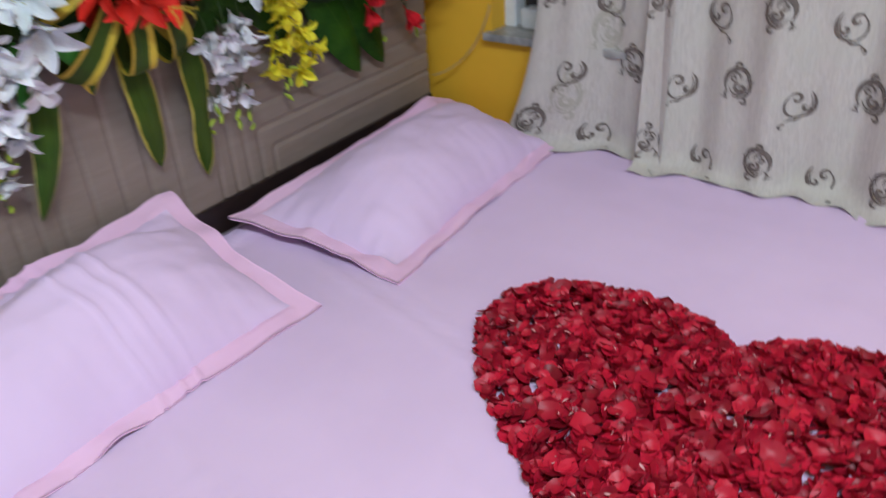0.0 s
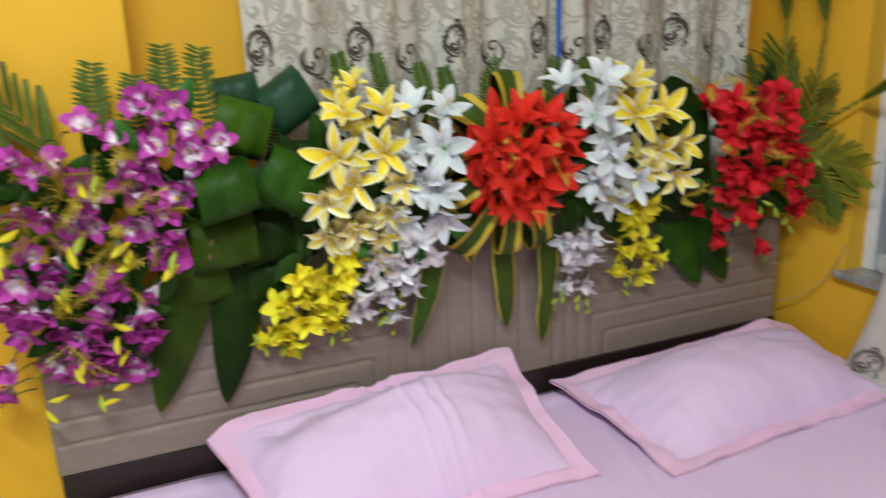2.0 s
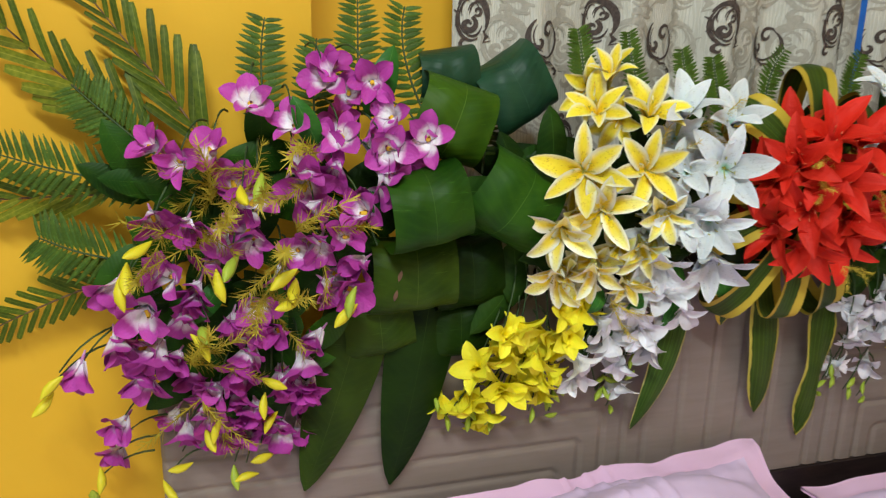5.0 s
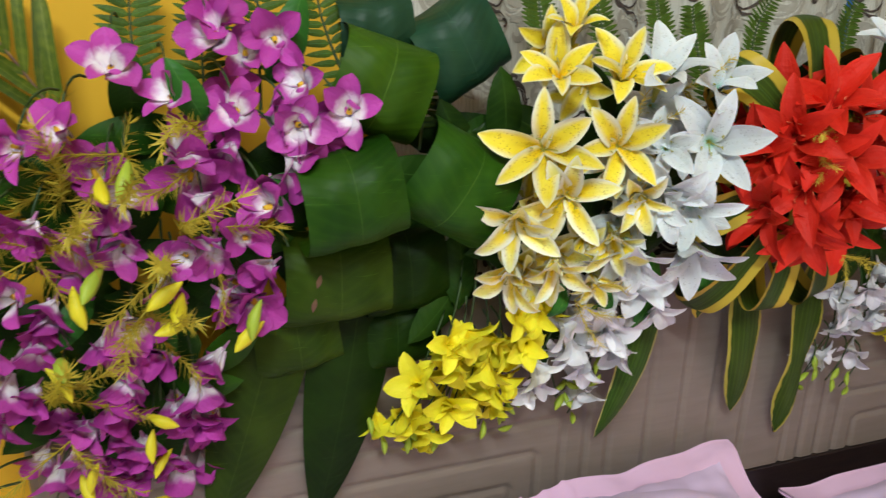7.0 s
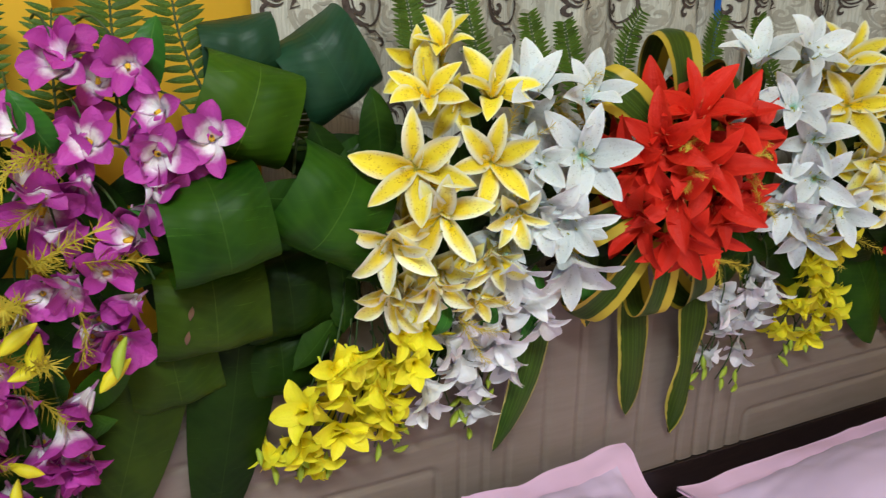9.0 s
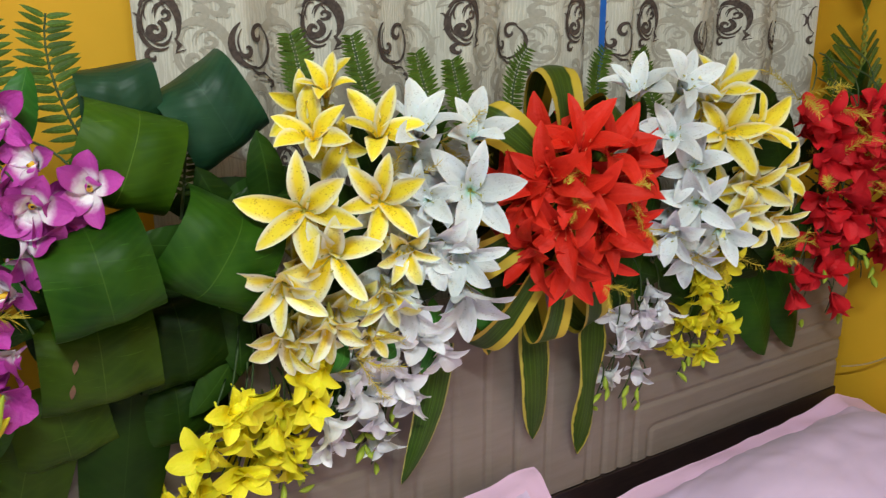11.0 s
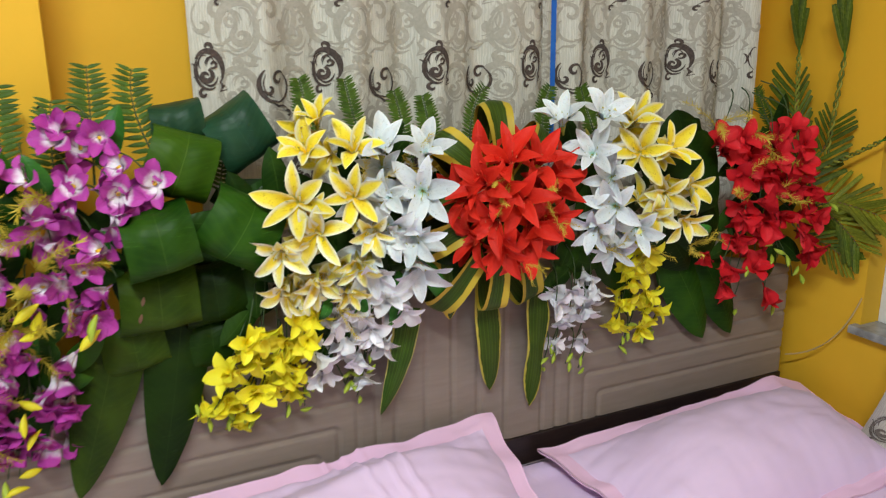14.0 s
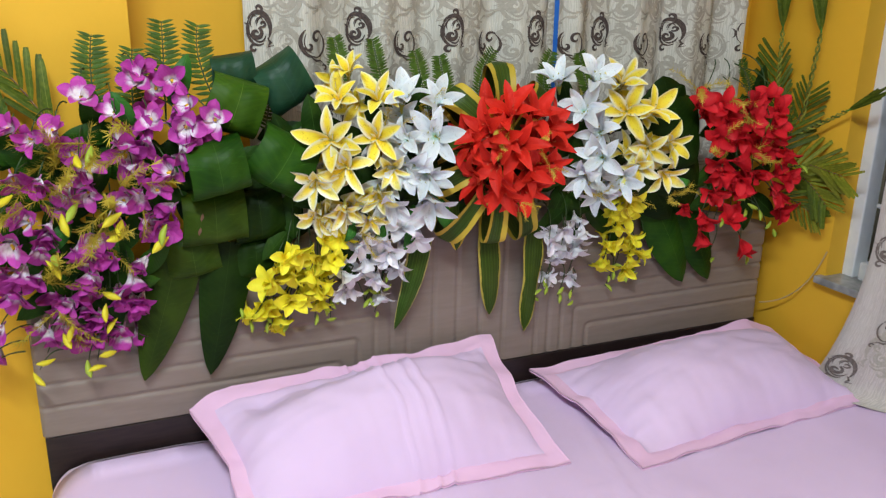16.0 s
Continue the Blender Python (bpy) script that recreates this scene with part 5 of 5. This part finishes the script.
def looped(root, cx, cz, ang, reach, width, y0=-0.02, twist=0.0):
    """A strap leaf that runs out from a centre and folds back over itself."""
    d = Vector((math.cos(ang), 0, math.sin(ang)))
    s = Vector((-math.sin(ang), 0, math.cos(ang)))

    def f(u, v):
        a = math.pi * (v * 1.15 - 0.075)
        q = 2 * u - 1
        r = 0.03 + (reach - 0.03) * max(0.0, math.sin(a)) ** 0.6
        y = y0 - 0.05 + 0.045 * math.cos(a)
        side = q * width / 2 * (0.6 + 0.4 * math.sin(a))
        return Vector((cx, y, cz)) + d * (r - 0.006 * q * q) + s * (side + twist * (v - 0.5)) + Vector((0, -0.010 * q * q, 0))

    v, fc, uv = grid(f, 8, 24)
    piece("strap_leaf", data("strap_leaf", v, fc, M["dracaena"], uv), root, off(root))


for ang, reach, w, tw in ((92, 0.165, 0.06, 0.01), (135, 0.155, 0.065, -0.02), (175, 0.125, 0.06, 0.02), (205, 0.165, 0.065, 0.0), (237, 0.215, 0.055, 0.02), (268, 0.20, 0.055, -0.02), (290, 0.205, 0.055, 0.02), (330, 0.13, 0.055, 0.01), (355, 0.125, 0.055, -0.02), (50, 0.15, 0.06, 0.02)):
    looped(ring, 0.957, 1.172, radians(ang), reach * 1.1, w, twist=tw)
leaf(ring, (0.955, -0.03, 1.02), (0.980, -0.022, 0.757), 0.058, M["dracaena_thin"], "hanging_leaf", "hanging green leaf with yellow edges", shape=0.95, wave=0.003)
leaf(ring, (1.085, -0.03, 1.02), (1.077, -0.020, 0.700), 0.052, M["dracaena_thin"], "hanging_leaf", "hanging green leaf with yellow edges", shape=0.95, wave=0.008)
leaf(ring, (0.87, -0.045, 1.10), (0.885, -0.03, 0.93), 0.07, M["dracaena"], "hanging_leaf", "broad leaf with yellow edges", shape=0.9, flat=0.2)

# the second white and yellow bunches
WR = [
    (1.091, -0.096, 1.3, 0.068, -0.39, 0.8), (1.178, -0.094, 1.306, 0.07, -0.21, 0.65), (1.149, -0.112, 1.244, 0.07, -0.57, 0.48), (1.189, -0.125, 1.202, 0.068, -0.77, 0.08),
    (1.197, -0.129, 1.145, 0.072, -0.77, 0.07), (1.156, -0.126, 1.111, 0.062, -0.79, -0.27), (1.258, -0.123, 1.096, 0.065, -0.6, -0.16), (1.204, -0.118, 1.07, 0.064, -0.66, -0.48),
]
YR = [
    (1.264, -0.097, 1.296, 0.073, -0.25, 0.7), (1.274, -0.113, 1.243, 0.079, -0.62, 0.14), (1.332, -0.114, 1.238, 0.078, -0.12, 0.4), (1.329, -0.128, 1.161, 0.072, -0.45, -0.06),
    (1.376, -0.127, 1.17, 0.073, 0.14, 0.07), (1.304, -0.129, 1.125, 0.065, -0.5, -0.3), (1.375, -0.126, 1.108, 0.067, -0.16, -0.33),
]
white2 = thing("lily_bunch", (1.16, -0.02, 0.95), "bunch of white artificial lilies beside the red ones", "flowers", "flower bunches on the headboard")
WR = [(x, y, z, r * 0.93, wx, wz) for x, y, z, r, wx, wz in WR]
YR = [(x - 0.012, y, z, r * 0.9, wx, wz) for x, y, z, r, wx, wz in YR]
lilies(white2, WR, "wl", "lily")
more_lilies(white2, WR, "wl", "lily", 7)
backing(white2, 1.12, 1.22, 1.0, 1.26, 14, M["leaf"], seed=10)
yellow2 = thing("lily_bunch", (1.30, -0.02, 0.95), "bunch of yellow and cream spotted artificial lilies", "flowers", "flower bunches on the headboard")
lilies(yellow2, YR, "yl", "lily")
more_lilies(yellow2, YR, "yl", "lily", 7)
backing(yellow2, 1.26, 1.38, 1.0, 1.24, 14, M["leaf"], seed=12)
WO2 = [
    (1.139, -0.094, 0.97), (1.176, -0.075, 0.919), (1.131, -0.035, 0.839), (1.193, -0.034, 0.836),
    (1.129, -0.066, 0.898), (1.178, -0.094, 0.968), (1.143, -0.076, 0.92), (1.103, -0.084, 0.941),
]
YO2 = [
    (1.303, -0.109, 1.027), (1.281, -0.093, 0.965), (1.342, -0.079, 0.928), (1.28, -0.074, 0.915),
    (1.359, -0.048, 0.862), (1.285, -0.048, 0.861), (1.384, -0.056, 0.877), (1.271, -0.107, 1.015),
]
GB2 = [
    (1.107, -0.03, 0.783), (1.17, -0.03, 0.778), (1.203, -0.03, 0.761), (1.129, -0.03, 0.805),
    (1.326, -0.03, 0.82), (1.365, -0.03, 0.809), (1.313, -0.03, 0.788), (1.392, -0.03, 0.812),
]
pale2 = thing("orchid_bunch", (1.15, -0.02, 0.88), "drooping spray of white artificial orchids with yellow buds", "flowers", "flower bunches on the headboard")
orchids(pale2, WO2, ["wo"], "white", 0.038, (1.15, 1.02), 1.1, 0.55)
orchids(pale2, [(x + rng.gauss(0, 0.014), y + 0.02, z + rng.gauss(0, 0.014)) for x, y, z in WO2], ["wo"], "white", 0.036, (1.15, 1.02), 1.1, 0.55)
buds(pale2, clustered(GB2[:4]), BUD_G, 0.0135)
stems(pale2, WO2 + GB2[:4], lambda x, z: (x, -0.03, z + 0.09), M["stem"])
gold2 = thing("orchid_bunch", (1.31, -0.02, 0.88), "drooping spray of bright yellow orchids with green buds", "flowers", "flower bunches on the headboard")
orchids(gold2, YO2, ["yo"], "yellow", 0.039, (1.31, 1.02), 1.1, 0.55)
orchids(gold2, [(x + rng.gauss(0, 0.014), y + 0.02, z + rng.gauss(0, 0.02)) for x, y, z in YO2 + YO2], ["yo"], "yellow", 0.038, (1.31, 1.02), 1.1, 0.55)
buds(gold2, clustered(GB2[4:]), BUD_G, 0.0135)
stems(gold2, YO2 + GB2[4:], lambda x, z: (x, -0.03, z + 0.09), M["stem"])

# broad dark leaves
broad = thing("broad_leaf_spray", (1.48, -0.02, 0.95), "broad glossy dark green leaves between the bunches", "leaves", "flower bunches on the headboard")
for a, b, w in (((1.43, -0.03, 1.20), (1.405, -0.05, 1.315), 0.12), ((1.40, -0.04, 1.20), (1.50, -0.09, 1.11), 0.13), ((1.43, -0.03, 1.25), (1.50, -0.06, 1.16), 0.12), ((1.40, -0.03, 1.12), (1.52, -0.08, 1.03), 0.11), ((1.42, -0.02, 1.02), (1.556, -0.024, 0.772), 0.10), ((1.50, -0.02, 1.02), (1.646, -0.022, 0.768), 0.09), ((1.36, -0.02, 1.10), (1.47, -0.05, 0.96), 0.11), ((1.38, -0.02, 1.16), (1.49, -0.03, 1.29), 0.13), ((1.39, -0.04, 1.16), (1.47, -0.07, 1.04), 0.12), ((1.46, -0.02, 1.13), (1.53, -0.05, 0.98), 0.11), ((1.43, -0.05, 1.27), (1.48, -0.07, 1.10), 0.12), ((1.44, -0.05, 1.16), (1.51, -0.06, 0.98), 0.12)):
    leaf(broad, a, b, w * 1.15, M["banana"] if a[2] > 1.05 else M["banana_mid"], shape=0.75)
leaf(broad, (1.41, -0.10, 1.075), (1.47, -0.11, 1.065), 0.02, M["leaf_bright"], "leaf", "narrow bright leaf")

# red orchids
RO = [
    (1.477, -0.105, 1.251), (1.553, -0.105, 1.253), (1.559, -0.114, 1.209), (1.637, -0.108, 1.241),
    (1.693, -0.102, 1.266), (1.637, -0.114, 1.206), (1.727, -0.11, 1.23), (1.712, -0.117, 1.186),
    (1.606, -0.12, 1.112), (1.689, -0.12, 1.138), (1.764, -0.12, 1.123), (1.564, -0.117, 1.076),
    (1.623, -0.115, 1.059), (1.67, -0.117, 1.077), (1.783, -0.115, 1.059), (1.563, -0.11, 1.028),
    (1.63, -0.11, 1.031), (1.765, -0.106, 1.012), (1.535, -0.094, 0.969), (1.559, -0.071, 0.908),
    (1.637, -0.088, 0.952), (1.727, -0.049, 0.864), (1.805, -0.094, 0.968), (1.617, -0.119, 1.163),
    (1.534, -0.118, 1.17),
]
RB = [
    (1.62, -0.107, 1.014), (1.674, -0.101, 0.992), (1.713, -0.092, 0.963), (1.797, -0.068, 0.901),
    (1.589, -0.089, 0.953), (1.632, -0.031, 0.831), (1.751, -0.03, 0.821), (1.813, -0.118, 1.083),
    (1.656, -0.096, 0.975), (1.76, -0.08, 0.93),
]
TR = [
    (1.49, -0.087, 1.311), (1.567, -0.09, 1.302), (1.611, -0.096, 1.284), (1.55, -0.116, 1.196),
    (1.634, -0.119, 1.161), (1.568, -0.12, 1.15), (1.668, -0.115, 1.203),
]
TM = [
    (0.685, -0.124, 1.242), (0.763, -0.107, 1.293), (0.64, -0.139, 1.099), (0.627, -0.132, 1.05),
    (1.285, -0.137, 1.084), (1.403, -0.135, 1.067), (1.153, -0.138, 1.092), (1.003, -0.133, 1.208),
    (0.946, -0.122, 1.252), (0.968, -0.138, 1.09), (1.032, -0.139, 1.156),
]
crimson = thing("orchid_bunch", (1.65, -0.02, 0.95), "hanging bunch of deep red artificial orchids with green buds", "flowers", "flower bunches on the headboard")
orchids(crimson, RO, ["ro"], "redo", 0.044, (1.63, 1.13), 1.0, 0.5)
orchids(crimson, [(x + rng.gauss(0, 0.018), y + 0.025, z + rng.gauss(0, 0.018)) for x, y, z in RO if z > 0.95 and x > 1.53], ["ro"], "redo", 0.042, (1.63, 1.13), 1.0, 0.5)
buds(crimson, [(x, y - 0.015, z) for x, y, z in RB], BUD_G, 0.0155)
stems(crimson, RO + RB, lambda x, z: (1.64 + 0.4 * (x - 1.64), -0.03, z + 0.10), M["stem"])
tufts(crimson, TR, 0.08)
backing(crimson, 1.54, 1.74, 1.0, 1.24, 16, M["leaf"], seed=15)
for root, part in ((yellow, TM[0:1] + TM[2:4]), (white, TM[1:2]), (yellow2, TM[4:7]), (red, TM[7:])):
    tufts(root, part if root is not red else [(x - 0.012, y - 0.065, z) for x, y, z in part + [(0.93, -0.115, 1.215)]], 0.062 if root is not red else 0.040)


# ferns and palms
def strap_data(name, mat, w):
    v, f, u = grid(lambda a, b: (b, (a - 0.5) * w * min(1.0, 0.45 + b * 3) * (1.0 if b < 0.95 else 0.7), 0.05 * math.sin(b * 2.6) + 0.10 * w * abs(2 * a - 1)), 2, 8)
    return data(name, v, f, mat, u)


def leaflet_data(name, mat, w):
    v, f, u = blade((0, 0, 0), (1, 0, 0), w, normal=(0, 0, 1), bow=0.04, shape=0.6, nu=2, nv=6)
    return data(name, v, f, mat, u)


FERN_LEAFLET, PALM_LEAFLET = leaflet_data("leaflet", M["fern"], 0.26), strap_data("leaflet", M["palm"], 0.10)
PALM_WIDE = strap_data("leaflet", M["palm"], 0.17)
PALM_GREEN, PALM_GREEN_WIDE = strap_data("leaflet", M["palm_green"], 0.12), strap_data("leaflet", M["palm_green"], 0.19)
PALM_DARK = leaflet_data("leaflet", M["fern"], 0.15)


def frond(name, pts, n, length, me, normal, angle, label, category, start=0.12, mat=None, taper=0.8, r=0.002, group="", fade=0.85):
    """A stem through pts with leaflets on both sides; length, leaflet and angle may differ from side to side."""
    pts = [Vector(p) for p in pts]
    root = thing(name, pts[0], label, category, group)
    v, f, u = tube(pts, r, r * 0.5)
    piece("stem", data("stem", v, f, mat or M["stem"]), root, off(root))
    nrm = Vector(normal).normalized()
    pair = lambda q: q if isinstance(q, tuple) else (q, q)
    for i in range(n):
        t = start + (1 - start) * (i + 0.5) / n
        k = min(int(t * (len(pts) - 1)), len(pts) - 2)
        w = t * (len(pts) - 1) - k
        p, d = pts[k].lerp(pts[k + 1], w), (pts[k + 1] - pts[k]).normalized()
        s = d.cross(nrm).normalized()
        for side in (0, 1):
            leaflet = pair(me)[side]
            size = pair(length)[side] * ((0.35 + 0.65 * math.sin(math.pi * min(1.0, (1 - t) * taper + 0.12)) ** 0.7) if category == "fern" else 1.12 - fade * t)
            a = radians(pair(angle)[side] + rng.gauss(0, 2.0))
            x = (d * math.cos(a) + s * (1 - 2 * side) * math.sin(a) + nrm * rng.gauss(0.04, 0.04)).normalized()
            y = nrm.cross(x).normalized()
            z = x.cross(y)
            m = Matrix((x, y, z)).transposed().to_4x4()
            piece("leaflet", leaflet, root, off(root) @ Matrix.Translation(p) @ m @ Matrix.Scale(size * (0.92 + 0.16 * rng.random()), 4))
    return root


def smooth_line(pts, n=4):
    """A curve through a few points."""
    q = [Vector(p) for p in pts]
    q = [q[0] * 2 - q[1]] + q + [q[-1] * 2 - q[-2]]
    out = []
    for i in range(1, len(q) - 2):
        for k in range(n):
            t = k / n
            out.append(0.5 * (2 * q[i] + (q[i + 1] - q[i - 1]) * t + (2 * q[i - 1] - 5 * q[i] + 4 * q[i + 1] - q[i + 2]) * t * t + (3 * q[i] - q[i - 1] - 3 * q[i + 1] + q[i + 2]) * t ** 3))
    return out + [q[-2]]


FERN = [
    (0.623, 0.03, 1.383), (0.717, 0.03, 1.38), (0.811, 0.03, 1.356), (0.865, 0.03, 1.345),
    (0.964, 0.03, 1.359), (1.121, 0.03, 1.354), (1.232, 0.03, 1.35), (1.735, 0.03, 1.334),
    (0.477, 0.03, 1.326),
]
for x, y, z in FERN:
    lean = rng.gauss(0, 0.016)
    frond("fern_frond", bend((x - lean, -0.03, z - 0.13), (x + lean, 0.035, z + 0.014), (rng.gauss(0, 0.008), 0.02, 0.01), 8), 22, 0.022 + 0.006 * rng.random(), FERN_LEAFLET, (0, -1, 0.2), 72, "small green fern frond standing behind the lilies", "fern", group="fern fronds")
FERN_L = [
    (0.168, 0, 1.376), (0.284, 0, 1.401), (0.371, 0, 1.395), (0.231, 0, 1.351),
]
for x, y, z in FERN_L:
    lean = rng.gauss(0, 0.01)
    frond("fern_frond", bend((x - lean, -0.05, z - 0.15), (x + lean, 0.0, z + 0.025), (0.012 * rng.gauss(0, 1), 0.01, 0.01), 8), 17, 0.033, FERN_LEAFLET, (0, -1, 0.2), 74, "curled green fern frond against the yellow wall", "fern", group="fern fronds")
PALM = "long palm frond spread against the yellow wall"
UP = (0, -1, 0)
# Lower leaflets take the yellower palm colour for light passing through them.
frond("palm_frond", smooth_line([(0.068, -0.02, 1.204), (-0.005, 0.005, 1.268), (-0.064, 0.02, 1.309), (-0.147, 0.028, 1.39), (-0.194, 0.03, 1.436), (-0.23, 0.03, 1.465)]), 16, (0.090, 0.095), (PALM_GREEN, PALM_WIDE), UP, (30, 27), PALM, "palm leaf", 0.1, M["stem_brown"], group="palm fronds", fade=0.78)
frond("palm_frond", smooth_line([(0.096, -0.02, 1.224), (0.049, 0.005, 1.30), (0.003, 0.02, 1.361), (-0.042, 0.028, 1.422)]), 10, (0.105, 0.085), (PALM_GREEN, PALM_GREEN), UP, (31, 20), PALM, "palm leaf", 0.02, M["stem_brown"], group="palm fronds", fade=0.7)
frond("palm_tip", smooth_line([(-0.042, 0.028, 1.422), (-0.075, 0.03, 1.447), (-0.115, 0.03, 1.478)]), 8, 0.125, PALM_LEAFLET, UP, 6, "closed green tip of a palm frond on the yellow wall", "palm leaf", 0.1, M["stem_brown"], group="palm fronds", fade=0.3)
frond("palm_frond", smooth_line([(0.053, -0.02, 1.18), (-0.077, 0.015, 1.174), (-0.189, 0.025, 1.17), (-0.296, 0.03, 1.165)]), 11, (0.085, 0.07), (PALM_GREEN, PALM_WIDE), UP, (23, 24), PALM, "palm leaf", 0.2, M["stem_brown"], group="palm fronds", fade=0.5)
frond("palm_frond", smooth_line([(0.019, -0.02, 1.075), (-0.069, 0.01, 1.052), (-0.162, 0.025, 1.013), (-0.225, 0.03, 0.982)]), 16, (0.052, 0.046), PALM_GREEN_WIDE, UP, (44, 40), PALM, "palm leaf", 0.1, M["stem_brown"], group="palm fronds", fade=0.5)
frond("palm_tip", smooth_line([(-0.205, 0.028, 0.992), (-0.225, 0.03, 0.982), (-0.235, 0.03, 0.974)]), 3, (0.085, 0.10), PALM_GREEN, UP, (30, 20), "forked green tip of a palm frond on the yellow wall", "palm leaf", 0.3, M["stem_brown"], group="palm fronds", fade=0.1)
frond("fern_frond", smooth_line([(0.05, -0.045, 1.19), (-0.074, -0.02, 1.209), (-0.167, 0.005, 1.233)], 6), 20, 0.046, PALM_DARK, (0, -1, 0.1), 60, "dark green fern frond over the palm leaves", "fern", group="fern fronds")
frond("fern_frond", smooth_line([(0.047, -0.05, 1.215), (-0.017, -0.025, 1.27), (-0.068, 0.0, 1.315)], 6), 20, 0.042, PALM_DARK, (0, -1, 0.1), 60, "dark green fern frond over the palm leaves", "fern", group="fern fronds")
frond("fern_frond", smooth_line([(0.03, -0.045, 1.085), (-0.071, -0.02, 1.106), (-0.126, 0.005, 1.123)], 6), 18, 0.050, PALM_DARK, (0, -1, 0.1), 60, "dark green fern frond over the palm leaves", "fern", group="fern fronds")
EAST = (-1, -0.45, 0)
SIDE = "short palm frond against the yellow wall by the window"
for pts, n, ln, me, ang in (
    ([(1.77, -0.06, 1.10), (1.83, -0.01, 1.17), (1.865, 0.035, 1.255), (1.872, 0.055, 1.35)], 12, (0.085, 0.125), (PALM_GREEN, PALM_GREEN), (30, 34)),
    ([(1.77, -0.07, 1.09), (1.84, -0.045, 1.15), (1.872, -0.05, 1.22), (1.878, -0.06, 1.27)], 9, (0.09, 0.075), (PALM_GREEN, PALM_GREEN), (40, 40)),
    ([(1.77, -0.08, 1.07), (1.85, -0.10, 1.085), (1.872, -0.14, 1.08), (1.88, -0.20, 1.07)], 11, (0.11, 0.10), (PALM_LEAFLET, PALM_LEAFLET), (30, 32)),
    ([(1.77, -0.08, 1.06), (1.85, -0.10, 1.05), (1.872, -0.13, 1.02), (1.88, -0.165, 0.985)], 11, (0.10, 0.085), (PALM_GREEN, PALM_LEAFLET), (34, 34)),
    ([(1.77, -0.07, 1.02), (1.84, -0.085, 0.99), (1.872, -0.11, 0.965), (1.88, -0.14, 0.95)], 9, (0.075, 0.07), (PALM_LEAFLET, PALM_GREEN), (36, 36)),
):
    frond("palm_frond", smooth_line(pts), n, ln, me, EAST, ang, SIDE, "palm leaf", 0.1, M["stem_brown"], group="palm fronds", fade=0.45)


def plait(a, b, c):
    """A palm stem plaited from two strands, ending in a closed tuft."""
    a, b, c = Vector(a), Vector(b), Vector(c)
    root = frond("palm_tip", bend(b, c, (0, 0, 0), 6), 7, (c - b).length * 0.85, PALM_GREEN, EAST, 8, "plaited palm stem ending in a closed tuft", "palm leaf", 0.02, M["leaf_bright"], r=0.0022, group="palm fronds", fade=0.4)
    s = (b - a).cross(Vector(EAST)).normalized()
    for side in (-1, 1):
        v, f, u = tube([a.lerp(b, t / 36) + s * side * 0.0038 * math.sin(t * 0.9) - Vector((0.0028 * side * math.cos(t * 0.9), 0, 0)) for t in range(37)], 0.0030, 0.0026, 5)
        piece("strand", data("strand", v, f, M["palm_green"] if side > 0 else M["palm"], u), root, off(root))


plait((1.868, 0.040, 1.25), (1.872, 0.055, 1.422), (1.876, 0.068, 1.53))
plait((1.868, -0.055, 1.18), (1.874, -0.07, 1.415), (1.876, -0.055, 1.53))
plait((1.862, -0.052, 1.155), (1.874, -0.184, 1.234), (1.874, -0.25, 1.275))
